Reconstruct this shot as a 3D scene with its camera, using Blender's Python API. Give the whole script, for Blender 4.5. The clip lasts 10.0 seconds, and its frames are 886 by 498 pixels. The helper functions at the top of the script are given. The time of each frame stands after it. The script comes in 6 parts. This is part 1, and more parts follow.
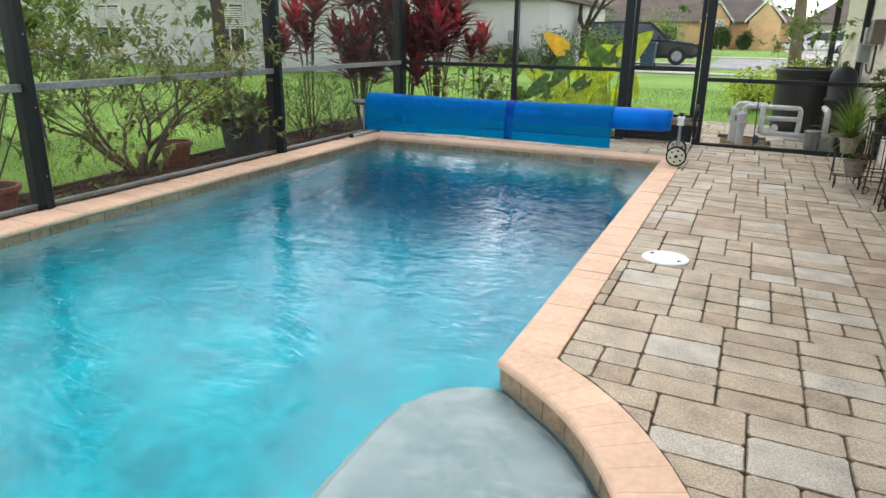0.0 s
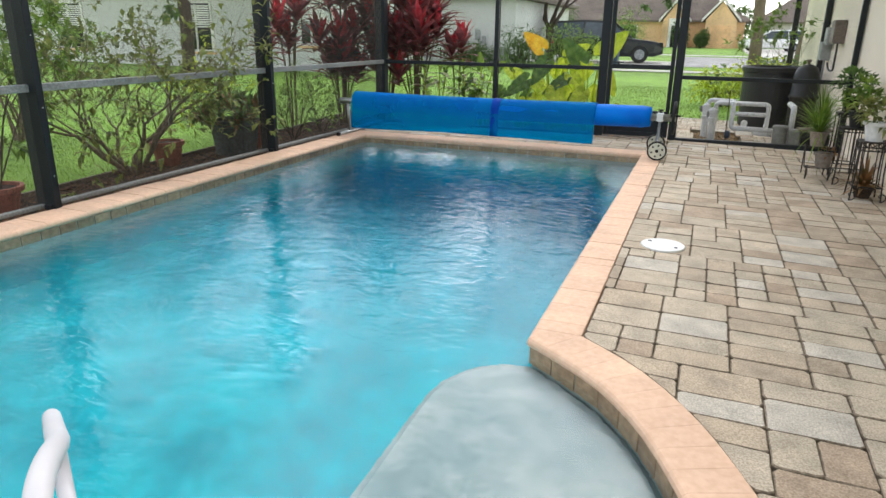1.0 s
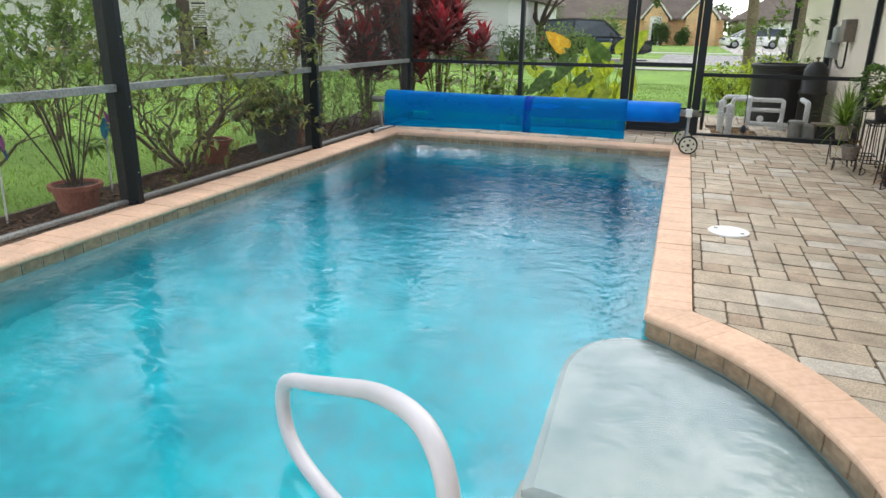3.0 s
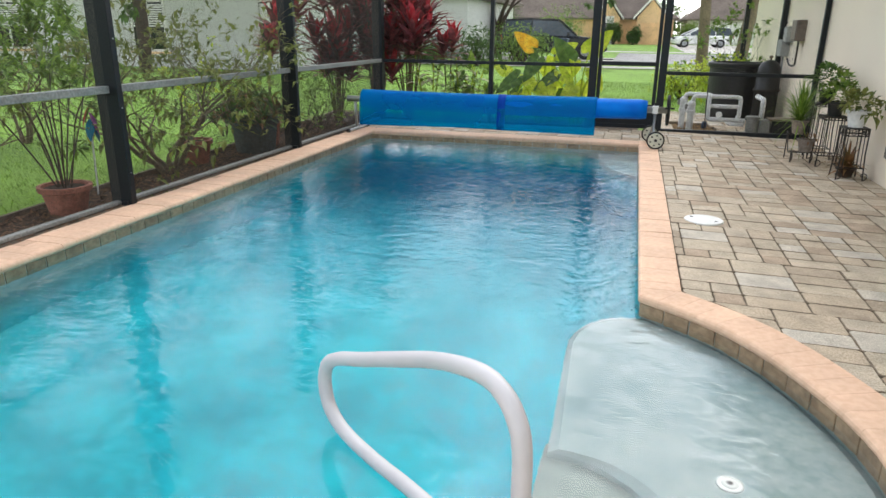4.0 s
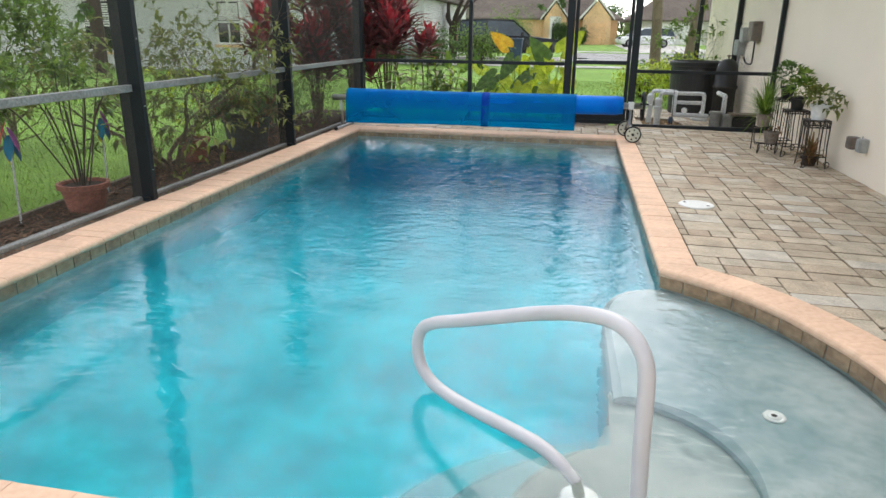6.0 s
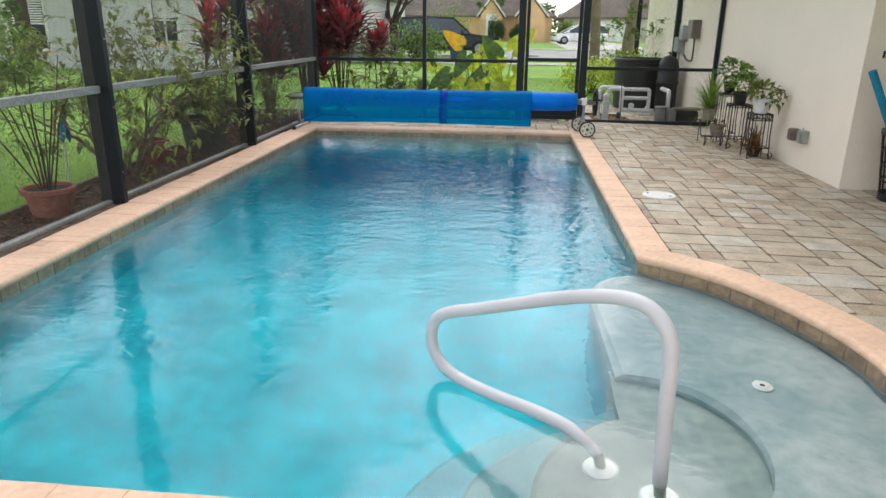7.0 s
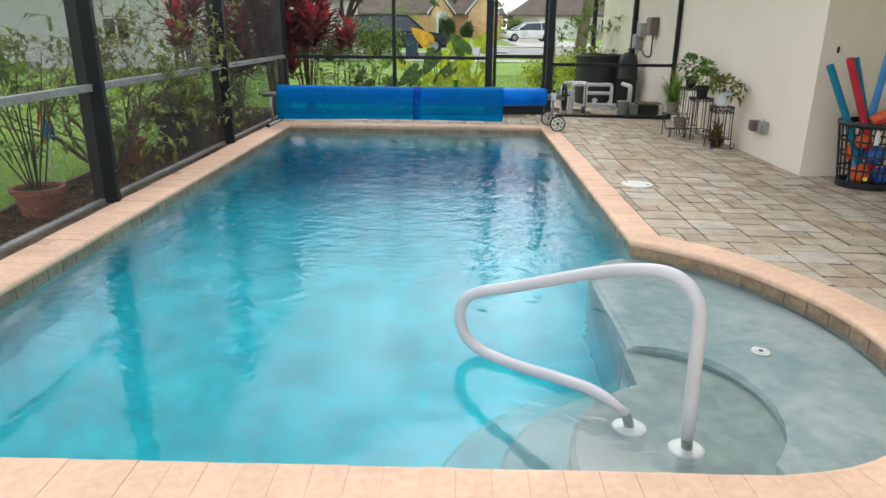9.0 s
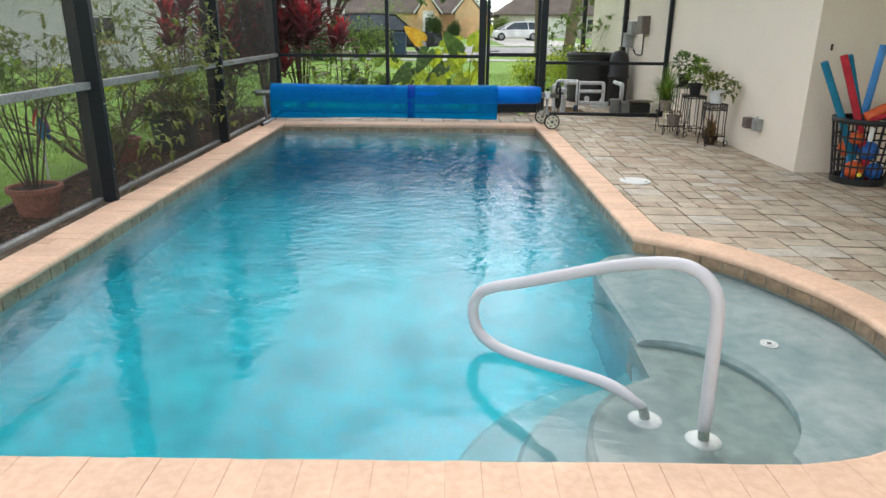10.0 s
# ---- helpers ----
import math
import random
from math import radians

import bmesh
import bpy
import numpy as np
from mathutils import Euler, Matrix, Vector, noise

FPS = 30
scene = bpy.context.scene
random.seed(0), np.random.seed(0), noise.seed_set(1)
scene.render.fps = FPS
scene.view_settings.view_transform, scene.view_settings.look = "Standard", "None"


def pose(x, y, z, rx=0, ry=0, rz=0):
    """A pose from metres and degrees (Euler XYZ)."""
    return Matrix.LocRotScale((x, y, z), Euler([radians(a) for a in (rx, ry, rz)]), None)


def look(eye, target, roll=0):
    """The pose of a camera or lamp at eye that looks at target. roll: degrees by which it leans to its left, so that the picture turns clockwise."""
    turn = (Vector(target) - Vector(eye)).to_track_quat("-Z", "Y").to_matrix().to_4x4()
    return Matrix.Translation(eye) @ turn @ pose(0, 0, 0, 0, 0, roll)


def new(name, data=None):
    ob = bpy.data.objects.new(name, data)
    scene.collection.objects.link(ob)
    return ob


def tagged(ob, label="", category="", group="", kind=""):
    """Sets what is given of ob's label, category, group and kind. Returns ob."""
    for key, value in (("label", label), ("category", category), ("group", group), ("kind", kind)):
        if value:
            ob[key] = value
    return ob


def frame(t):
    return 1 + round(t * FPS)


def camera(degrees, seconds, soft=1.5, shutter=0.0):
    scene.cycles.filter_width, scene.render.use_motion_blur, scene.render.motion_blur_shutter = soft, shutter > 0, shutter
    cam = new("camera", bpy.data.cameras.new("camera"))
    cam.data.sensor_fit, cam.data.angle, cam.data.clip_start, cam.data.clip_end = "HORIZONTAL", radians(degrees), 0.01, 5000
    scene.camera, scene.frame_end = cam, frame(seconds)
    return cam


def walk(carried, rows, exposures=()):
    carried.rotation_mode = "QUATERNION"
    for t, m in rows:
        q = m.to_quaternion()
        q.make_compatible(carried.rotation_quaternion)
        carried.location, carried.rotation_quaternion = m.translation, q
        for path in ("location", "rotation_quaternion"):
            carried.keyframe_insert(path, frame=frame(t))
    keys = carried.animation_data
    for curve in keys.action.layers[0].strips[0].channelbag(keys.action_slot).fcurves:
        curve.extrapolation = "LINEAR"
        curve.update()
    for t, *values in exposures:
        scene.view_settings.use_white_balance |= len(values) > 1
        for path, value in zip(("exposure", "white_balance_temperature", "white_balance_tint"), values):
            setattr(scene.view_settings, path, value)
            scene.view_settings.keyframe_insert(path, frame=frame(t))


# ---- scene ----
cam = camera(67.2, 10.0)
PATH = [
    (0, (0.816, -2.386, 1.291), (0.037, -0.65, 0.677), 0.8),
    (0.5, (0.746, -2.543, 1.297), (0.036, -0.776, 0.684), 0.7),
    (1, (0.62, -2.69, 1.303), (-0.061, -0.913, 0.686), 0.8),
    (1.5, (0.455, -2.794, 1.304), (-0.226, -1.018, 0.686), 0.8),
    (2, (0.264, -2.938, 1.308), (-0.381, -1.149, 0.687), 0.9),
    (2.5, (0.139, -3.062, 1.309), (-0.5, -1.272, 0.688), 0.8),
    (4, (-0.128, -3.458, 1.326), (-0.633, -1.626, 0.705), 0.6),
    (4.5, (-0.247, -3.583, 1.318), (-0.668, -1.729, 0.697), 0.7),
    (5, (-0.338, -3.688, 1.324), (-0.744, -1.831, 0.704), 0.6),
    (5.5, (-0.426, -3.8, 1.32), (-0.827, -1.941, 0.702), 0.6),
    (7, (-0.829, -4.056, 1.338), (-1.014, -2.165, 0.713), 0.6),
    (7.5, (-0.911, -4.13, 1.339), (-1.026, -2.233, 0.716), 0.4),
    (8, (-0.975, -4.194, 1.344), (-1.085, -2.297, 0.72), 0.5),
    (8.5, (-1.044, -4.236, 1.329), (-1.153, -2.339, 0.704), 0.5),
    (9, (-1.144, -4.265, 1.335), (-1.189, -2.367, 0.705), 0.5),
    (9.5, (-1.198, -4.271, 1.326), (-1.211, -2.373, 0.695), 0.4),
    (10, (-1.26, -4.275, 1.318), (-1.266, -2.377, 0.687), 0.5),
]
walk(cam, [(t, look(eye, target, roll)) for t, eye, target, roll in PATH], exposures=[(0, 0.94), (4.5, 0.88), (10, 0.8)])

from mathutils.geometry import tessellate_polygon

# ---- light ----
SUN_EL, SUN_AZ = 52.0, 5.0
world = bpy.data.worlds.new("sky")
scene.world = world
world.use_nodes = True
wn, wl = world.node_tree.nodes, world.node_tree.links
sky = wn.new("ShaderNodeTexSky")
sky.sky_type, sky.sun_disc = "NISHITA", False
sky.sun_elevation, sky.sun_rotation = radians(SUN_EL), radians(SUN_AZ)
sky.dust_density, sky.air_density = 0.5, 1.0
haze = wn.new("ShaderNodeHueSaturation")
haze.inputs["Saturation"].default_value = 0.24
wl.new(sky.outputs[0], haze.inputs["Color"])
# broken bright cloud over the thin blue
way, cloud, veil, lit = wn.new("ShaderNodeTexCoord"), wn.new("ShaderNodeTexNoise"), wn.new("ShaderNodeValToRGB"), wn.new("ShaderNodeMixRGB")
cloud.inputs["Scale"].default_value, cloud.inputs["Detail"].default_value = 3.2, 5
veil.color_ramp.elements[0].position, veil.color_ramp.elements[1].position = 0.42, 0.62
veil.color_ramp.elements[0].color, veil.color_ramp.elements[1].color = (0.6, 0.64, 0.68, 1), (2.3, 2.28, 2.25, 1)
lit.blend_type = "MULTIPLY"
lit.inputs[0].default_value = 1.0
wl.new(way.outputs["Generated"], cloud.inputs["Vector"]), wl.new(cloud.outputs["Fac"], veil.inputs["Fac"])
wl.new(haze.outputs[0], lit.inputs[1]), wl.new(veil.outputs[0], lit.inputs[2])
wl.new(lit.outputs[0], wn["Background"].inputs["Color"])
wn["Background"].inputs["Strength"].default_value = 0.15
sun = new("sun", bpy.data.lights.new("sun", "SUN"))
sun.data.energy, sun.data.angle, sun.data.color = 0.65, radians(40), (1.0, 0.95, 0.88)
sd = Vector((math.sin(radians(SUN_AZ)) * math.cos(radians(SUN_EL)), math.cos(radians(SUN_AZ)) * math.cos(radians(SUN_EL)), math.sin(radians(SUN_EL))))
sun.matrix_world = look(sd * 30, (0, 0, 0))


# ---- materials ----
def lin(r, g, b):
    return tuple(((v / 255 + 0.055) / 1.055) ** 2.4 if v > 10 else v / 255 / 12.92 for v in (r, g, b)) + (1,)


def surf(name, c1, c2, fine=40.0, broad=1.5, rough=0.7, bump=0.0, depth=0.002, metal=0.0, vary=0.0, shade=0.25, leafy=False, island=False, spec=0.5, stretch=None, tones=None):
    """Two colours mixed by a fine noise, dirtied by a broad one, varied from piece to piece."""
    m = bpy.data.materials.new(name)
    m.use_nodes = True
    n, l = m.node_tree.nodes, m.node_tree.links
    p = n["Principled BSDF"]
    geo = n.new("ShaderNodeNewGeometry")
    pos = geo.outputs["Position"]
    if stretch:
        mp = n.new("ShaderNodeMapping")
        mp.inputs["Scale"].default_value = stretch
        l.new(pos, mp.inputs["Vector"])
        pos = mp.outputs[0]
    a, b = n.new("ShaderNodeTexNoise"), n.new("ShaderNodeTexNoise")
    for t, s in ((a, fine), (b, broad)):
        t.inputs["Scale"].default_value, t.inputs["Detail"].default_value = s, 6
        l.new(pos, t.inputs["Vector"])
    ramp = n.new("ShaderNodeValToRGB")
    ramp.color_ramp.elements[0].position, ramp.color_ramp.elements[1].position = 0.36, 0.64
    ramp.color_ramp.elements[0].color, ramp.color_ramp.elements[1].color = lin(*c1), lin(*c2)
    l.new(a.outputs["Fac"], ramp.inputs["Fac"])
    hsv = n.new("ShaderNodeHueSaturation")
    colour = ramp.outputs["Color"]
    if tones:
        # each piece leans to one of several body colours
        pick, mul2 = n.new("ShaderNodeValToRGB"), n.new("ShaderNodeMixRGB")
        pick.color_ramp.interpolation = "CONSTANT"
        for k, c in enumerate(tones):
            el = pick.color_ramp.elements[k] if k < 2 else pick.color_ramp.elements.new(k / len(tones))
            el.position, el.color = k / len(tones), lin(*c)
        l.new(geo.outputs["Random Per Island"] if island else n.new("ShaderNodeObjectInfo").outputs["Random"], pick.inputs["Fac"])
        mul2.blend_type, mul2.inputs[0].default_value = "MULTIPLY", 1.0
        l.new(colour, mul2.inputs[1]), l.new(pick.outputs["Color"], mul2.inputs[2])
        colour = mul2.outputs["Color"]
    l.new(colour, hsv.inputs["Color"])
    val = n.new("ShaderNodeMapRange")
    val.inputs["From Min"].default_value, val.inputs["From Max"].default_value = 0.3, 0.7
    val.inputs["To Min"].default_value, val.inputs["To Max"].default_value = 1 - shade, 1 + shade * 0.6
    l.new(b.outputs["Fac"], val.inputs["Value"])
    out = val.outputs[0]
    if vary:
        mr = n.new("ShaderNodeMapRange")
        mr.inputs["To Min"].default_value, mr.inputs["To Max"].default_value = 1 - vary, 1 + vary * 0.7
        if leafy or island:
            l.new(geo.outputs["Random Per Island"], mr.inputs["Value"])
        else:
            l.new(n.new("ShaderNodeObjectInfo").outputs["Random"], mr.inputs["Value"])
        mul = n.new("ShaderNodeMath")
        mul.operation = "MULTIPLY"
        l.new(out, mul.inputs[0]), l.new(mr.outputs[0], mul.inputs[1])
        out = mul.outputs[0]
    l.new(out, hsv.inputs["Value"])
    l.new(hsv.outputs["Color"], p.inputs["Base Color"])
    p.inputs["Roughness"].default_value, p.inputs["Metallic"].default_value = rough, metal
    p.inputs["Specular IOR Level"].default_value = spec
    if bump:
        bp = n.new("ShaderNodeBump")
        bp.inputs["Strength"].default_value, bp.inputs["Distance"].default_value = bump, depth
        l.new(a.outputs["Fac"], bp.inputs["Height"])
        l.new(bp.outputs[0], p.inputs["Normal"])
    if leafy:
        # thin leaves let some light through
        tr, mix = n.new("ShaderNodeBsdfTranslucent"), n.new("ShaderNodeMixShader")
        mix.inputs[0].default_value = 0.45
        l.new(hsv.outputs["Color"], tr.inputs["Color"])
        l.new(p.outputs[0], mix.inputs[1]), l.new(tr.outputs[0], mix.inputs[2])
        l.new(mix.outputs[0], n["Material Output"].inputs["Surface"])
    return m


M = dict(
    coping=surf("coping", (225, 185, 154), (234, 197, 167), 30, 3.0, 0.75, 0.25, 0.001, vary=0.05, shade=0.12),
    mortar=surf("mortar", (192, 156, 130), (208, 172, 145), 90, 3, 0.9, 0.5),
    paver_rest=surf("paver_rest", (206, 202, 196), (255, 255, 253), 150, 6.0, 0.85, 0.9, 0.002, vary=0.1, shade=0.24, island=True, tones=((201, 183, 160), (212, 198, 177), (206, 191, 169), (218, 210, 196), (193, 172, 149), (212, 197, 175), (207, 193, 171), (201, 184, 161))),
    paver=surf("paver", (206, 202, 196), (255, 255, 253), 150, 6.0, 0.85, 0.9, 0.002, vary=0.1, shade=0.24, tones=((201, 183, 160), (212, 198, 177), (206, 191, 169), (218, 210, 196), (193, 172, 149), (212, 197, 175), (207, 193, 171), (201, 184, 161))),
    paver_bed=surf("paver_bed", (84, 73, 60), (112, 100, 84), 120, 3, 0.95, 0.8),
    tile=surf("tile", (148, 122, 96), (176, 148, 118), 24, 4, 0.35, 0.1, vary=0.15),
    grout=surf("grout", (168, 160, 144), (182, 174, 158), 60, 3, 0.9),
    stucco=surf("stucco", (234, 220, 200), (242, 231, 213), 160, 0.7, 0.9, 0.8, 0.003, shade=0.06),
    stucco_white=surf("stucco_white", (200, 200, 196), (214, 214, 210), 60, 0.5, 0.9, 0.4, 0.003, shade=0.06),
    bronze=surf("bronze_aluminium", (22, 26, 29), (29, 34, 38), 80, 2, 0.55, shade=0.12, spec=0.3),
    bronze_worn=surf("worn_aluminium", (122, 122, 118), (152, 152, 147), 60, 3, 0.55, shade=0.2),
    wire=surf("screen_wire", (62, 58, 52), (76, 71, 63), 50, 2, 0.7),
    white=surf("white_plastic", (222, 222, 218), (234, 234, 230), 40, 4, 0.38, shade=0.05),
    pvc=surf("pvc_pipe", (206, 208, 208), (224, 225, 224), 30, 4, 0.4, shade=0.1),
    rail_pad=surf("rail_padding", (206, 202, 204), (214, 210, 212), 5, 1.0, 0.45, shade=0.04),
    rail_foot=surf("stained_metal", (140, 150, 136), (166, 174, 160), 40, 3, 0.45, shade=0.15),
    # joint dirt with joint shade painted in, for the paver edges
    dark_joint_edge=surf("dark_joint_edge", (116, 103, 86), (154, 139, 119), 60, 3, 0.95, 0.5),
    pvc_grey=surf("grey_plastic", (120, 120, 116), (140, 140, 134), 30, 4, 0.5),
    black=surf("black_plastic", (20, 21, 22), (30, 31, 32), 60, 3, 0.5),
    rubber=surf("rubber", (22, 22, 22), (32, 32, 32), 80, 3, 0.8),
    steel=surf("steel", (170, 172, 172), (196, 198, 198), 60, 3, 0.3, metal=0.9),
    iron=surf("wrought_iron", (34, 30, 26), (52, 44, 38), 90, 5, 0.6),
    terracotta=surf("terracotta", (146, 90, 74), (168, 110, 92), 40, 5, 0.8, 0.3),
    soil=surf("soil", (44, 34, 26), (72, 56, 42), 120, 4, 0.95, 1.0, 0.01),
    mulch=surf("mulch", (84, 62, 46), (134, 102, 76), 60, 3, 0.9, 0.5, vary=0.5, island=True),
    bark=surf("bark", (96, 84, 68), (136, 120, 98), 40, 3, 0.9, 0.8, 0.006),
    dark_bark=surf("dark_bark", (58, 48, 40), (84, 70, 58), 30, 3, 0.9, 0.8, 0.01),
    leaf=surf("green_leaf", (92, 124, 48), (142, 168, 72), 12, 2, 0.45, vary=0.4, leafy=True),
    leaf_olive=surf("olive_leaf", (104, 120, 56), (146, 148, 80), 14, 2, 0.5, vary=0.35, leafy=True),
    leaf_dark=surf("dark_leaf", (66, 96, 44), (100, 128, 60), 12, 2, 0.45, vary=0.4, leafy=True),
    leaf_lime=surf("lime_leaf", (164, 186, 42), (214, 224, 72), 10, 2, 0.4, vary=0.3, leafy=True),
    leaf_yellow=surf("yellowed_leaf", (220, 160, 30), (236, 196, 60), 10, 2, 0.45, vary=0.1, leafy=True),
    leaf_red=surf("red_leaf", (178, 38, 54), (228, 92, 98), 9, 2, 0.42, vary=0.45, leafy=True),
    leaf_wine=surf("wine_leaf", (104, 50, 56), (164, 88, 90), 9, 2, 0.42, vary=0.45, leafy=True),
    leaf_croton=surf("bronze_leaf", (110, 98, 54), (154, 108, 72), 14, 2, 0.5, vary=0.4, leafy=True),
    cream=surf("cream_leaf", (216, 214, 170), (232, 230, 200), 14, 2, 0.5, vary=0.1, leafy=True),
    grass=surf("lawn_blade", (112, 150, 50), (148, 180, 72), 3, 0.25, 0.6, vary=0.35, leafy=True),
    lawn=surf("lawn_soil", (106, 146, 48), (138, 174, 68), 26, 0.35, 0.95, 0.6, 0.02, shade=0.25),
    gravel=surf("gravel", (150, 122, 88), (196, 168, 126), 30, 4, 0.85, 0.4, vary=0.3, island=True),
    concrete=surf("concrete", (186, 182, 172), (206, 202, 192), 12, 0.6, 0.9, 0.3),
    asphalt=surf("asphalt", (150, 148, 144), (170, 168, 164), 20, 0.5, 0.9),
    roof=surf("shingle_roof", (104, 92, 84), (128, 116, 106), 8, 0.6, 0.9, vary=0.1),
    orange=surf("orange_stucco", (224, 184, 138), (232, 196, 152), 20, 0.5, 0.9),
    grey_wall=surf("pale_stucco", (196, 190, 178), (208, 202, 190), 20, 0.5, 0.9),
    fascia=surf("fascia", (222, 220, 212), (232, 230, 224), 20, 1, 0.7),
    garage=surf("garage_door", (226, 178, 128), (234, 190, 142), 20, 1, 0.7),
    car_black=surf("dark_car_paint", (22, 26, 30), (28, 32, 38), 10, 1, 0.22),
    car_white=surf("white_car_paint", (232, 232, 230), (238, 238, 236), 10, 1, 0.25),
    glass=surf("dark_glass", (20, 24, 26), (28, 32, 34), 10, 1, 0.06),
    bin_blue=surf("blue_bin", (40, 60, 84), (52, 74, 100), 20, 2, 0.5),
    noodle_teal=surf("teal_foam", (14, 116, 148), (24, 130, 162), 120, 6, 0.8),
    noodle_red=surf("red_foam", (190, 40, 56), (206, 54, 68), 120, 6, 0.8),
    noodle_blue=surf("blue_foam", (70, 140, 206), (84, 152, 216), 120, 6, 0.8),
    orange_toy=surf("orange_vinyl", (226, 92, 40), (238, 112, 56), 40, 4, 0.45),
    blue_toy=surf("blue_vinyl", (30, 90, 170), (50, 116, 196), 40, 4, 0.45),
    yellow=surf("yellow_plastic", (226, 208, 50), (236, 220, 80), 40, 4, 0.4),
    purple=surf("purple_cloth", (110, 50, 110), (140, 70, 130), 40, 4, 0.8),
    ebox=surf("grey_enamel", (142, 144, 142), (160, 162, 158), 30, 4, 0.5),
    ebox_brown=surf("taupe_enamel", (104, 92, 84), (124, 112, 102), 30, 4, 0.5),
    timber=surf("weathered_board", (104, 92, 80), (134, 120, 104), 30, 3, 0.9, 0.5),
)


def cover_material():
    """Bubble cover: translucent blue film, darker where it lies in many turns."""
    m = surf("cover_film", (0, 100, 200), (0, 118, 218), 3, 1.2, 0.5, shade=0.15, spec=0.1)
    n, l = m.node_tree.nodes, m.node_tree.links
    vor, bp = n.new("ShaderNodeTexVoronoi"), n.new("ShaderNodeBump")
    vor.inputs["Scale"].default_value = 90
    l.new(n.new("ShaderNodeNewGeometry").outputs["Position"], vor.inputs["Vector"])
    l.new(vor.outputs["Distance"], bp.inputs["Height"])
    bp.inputs["Strength"].default_value, bp.inputs["Distance"].default_value = 0.25, 0.003
    l.new(bp.outputs[0], n["Principled BSDF"].inputs["Normal"])
    return m


M["cover_roll"] = cover_material()
M["cover_band"] = surf("cover_seam", (0, 58, 150), (4, 68, 166), 6, 2, 0.6, spec=0.1)
M["cover_sheet"] = surf("cover_single_film", (0, 140, 216), (0, 160, 218), 1.6, 0.9, 0.5, shade=0.12, spec=0.12)
cn, cl = M["cover_sheet"].node_tree.nodes, M["cover_sheet"].node_tree.links
clear, blend = cn.new("ShaderNodeBsdfTransparent"), cn.new("ShaderNodeMixShader")
clear.inputs["Color"].default_value = (0.02, 0.66, 0.88, 1)
blend.inputs[0].default_value = 0.66
cl.new(cn["Principled BSDF"].outputs[0], blend.inputs[1]), cl.new(clear.outputs[0], blend.inputs[2])
cl.new(blend.outputs[0], cn["Material Output"].inputs["Surface"])


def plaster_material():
    """Pool plaster, mottled, with the water's absorption of light painted in by depth."""
    m = bpy.data.materials.new("depth_tinted_plaster")
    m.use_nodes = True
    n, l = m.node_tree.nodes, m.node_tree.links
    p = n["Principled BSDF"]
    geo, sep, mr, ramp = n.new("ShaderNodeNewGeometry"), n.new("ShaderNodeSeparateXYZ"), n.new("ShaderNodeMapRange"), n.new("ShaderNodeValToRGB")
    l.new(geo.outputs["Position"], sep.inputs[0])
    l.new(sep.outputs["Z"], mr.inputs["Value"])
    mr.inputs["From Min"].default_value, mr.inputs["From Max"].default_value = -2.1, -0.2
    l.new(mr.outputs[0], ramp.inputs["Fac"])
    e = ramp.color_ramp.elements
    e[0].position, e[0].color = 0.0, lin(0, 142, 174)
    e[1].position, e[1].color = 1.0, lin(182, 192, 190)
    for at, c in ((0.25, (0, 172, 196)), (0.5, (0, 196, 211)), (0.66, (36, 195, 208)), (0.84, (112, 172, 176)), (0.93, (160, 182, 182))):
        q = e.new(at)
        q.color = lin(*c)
    mix = n.new("ShaderNodeMixRGB")
    mix.blend_type = "MULTIPLY"
    mix.inputs[0].default_value = 1.0
    shades = n.new("ShaderNodeValToRGB")
    shades.color_ramp.elements[0].position, shades.color_ramp.elements[1].position = 0.38, 0.62
    shades.color_ramp.elements[0].color, shades.color_ramp.elements[1].color = (0.53, 0.66, 0.7, 1), (1, 1, 1, 1)
    no = n.new("ShaderNodeTexNoise")
    no.inputs["Scale"].default_value, no.inputs["Detail"].default_value, no.inputs["Roughness"].default_value = 2.2, 10, 0.7
    l.new(geo.outputs["Position"], no.inputs["Vector"])
    l.new(no.outputs["Fac"], shades.inputs["Fac"])
    l.new(ramp.outputs[0], mix.inputs[1]), l.new(shades.outputs[0], mix.inputs[2])
    # fine blotches and specks of the aged finish
    fleck, tone, mix2 = n.new("ShaderNodeTexNoise"), n.new("ShaderNodeValToRGB"), n.new("ShaderNodeMixRGB")
    fleck.inputs["Scale"].default_value, fleck.inputs["Detail"].default_value, fleck.inputs["Roughness"].default_value = 13, 8, 0.75
    tone.color_ramp.elements[0].position, tone.color_ramp.elements[1].position = 0.4, 0.55
    tone.color_ramp.elements[0].color, tone.color_ramp.elements[1].color = (0.82, 0.87, 0.86, 1), (1, 1, 1, 1)
    mix2.blend_type, mix2.inputs[0].default_value = "MULTIPLY", 1.0
    l.new(geo.outputs["Position"], fleck.inputs["Vector"]), l.new(fleck.outputs["Fac"], tone.inputs["Fac"])
    l.new(mix.outputs[0], mix2.inputs[1]), l.new(tone.outputs[0], mix2.inputs[2])
    l.new(mix2.outputs[0], p.inputs["Base Color"])
    p.inputs["Roughness"].default_value = 0.8
    return m


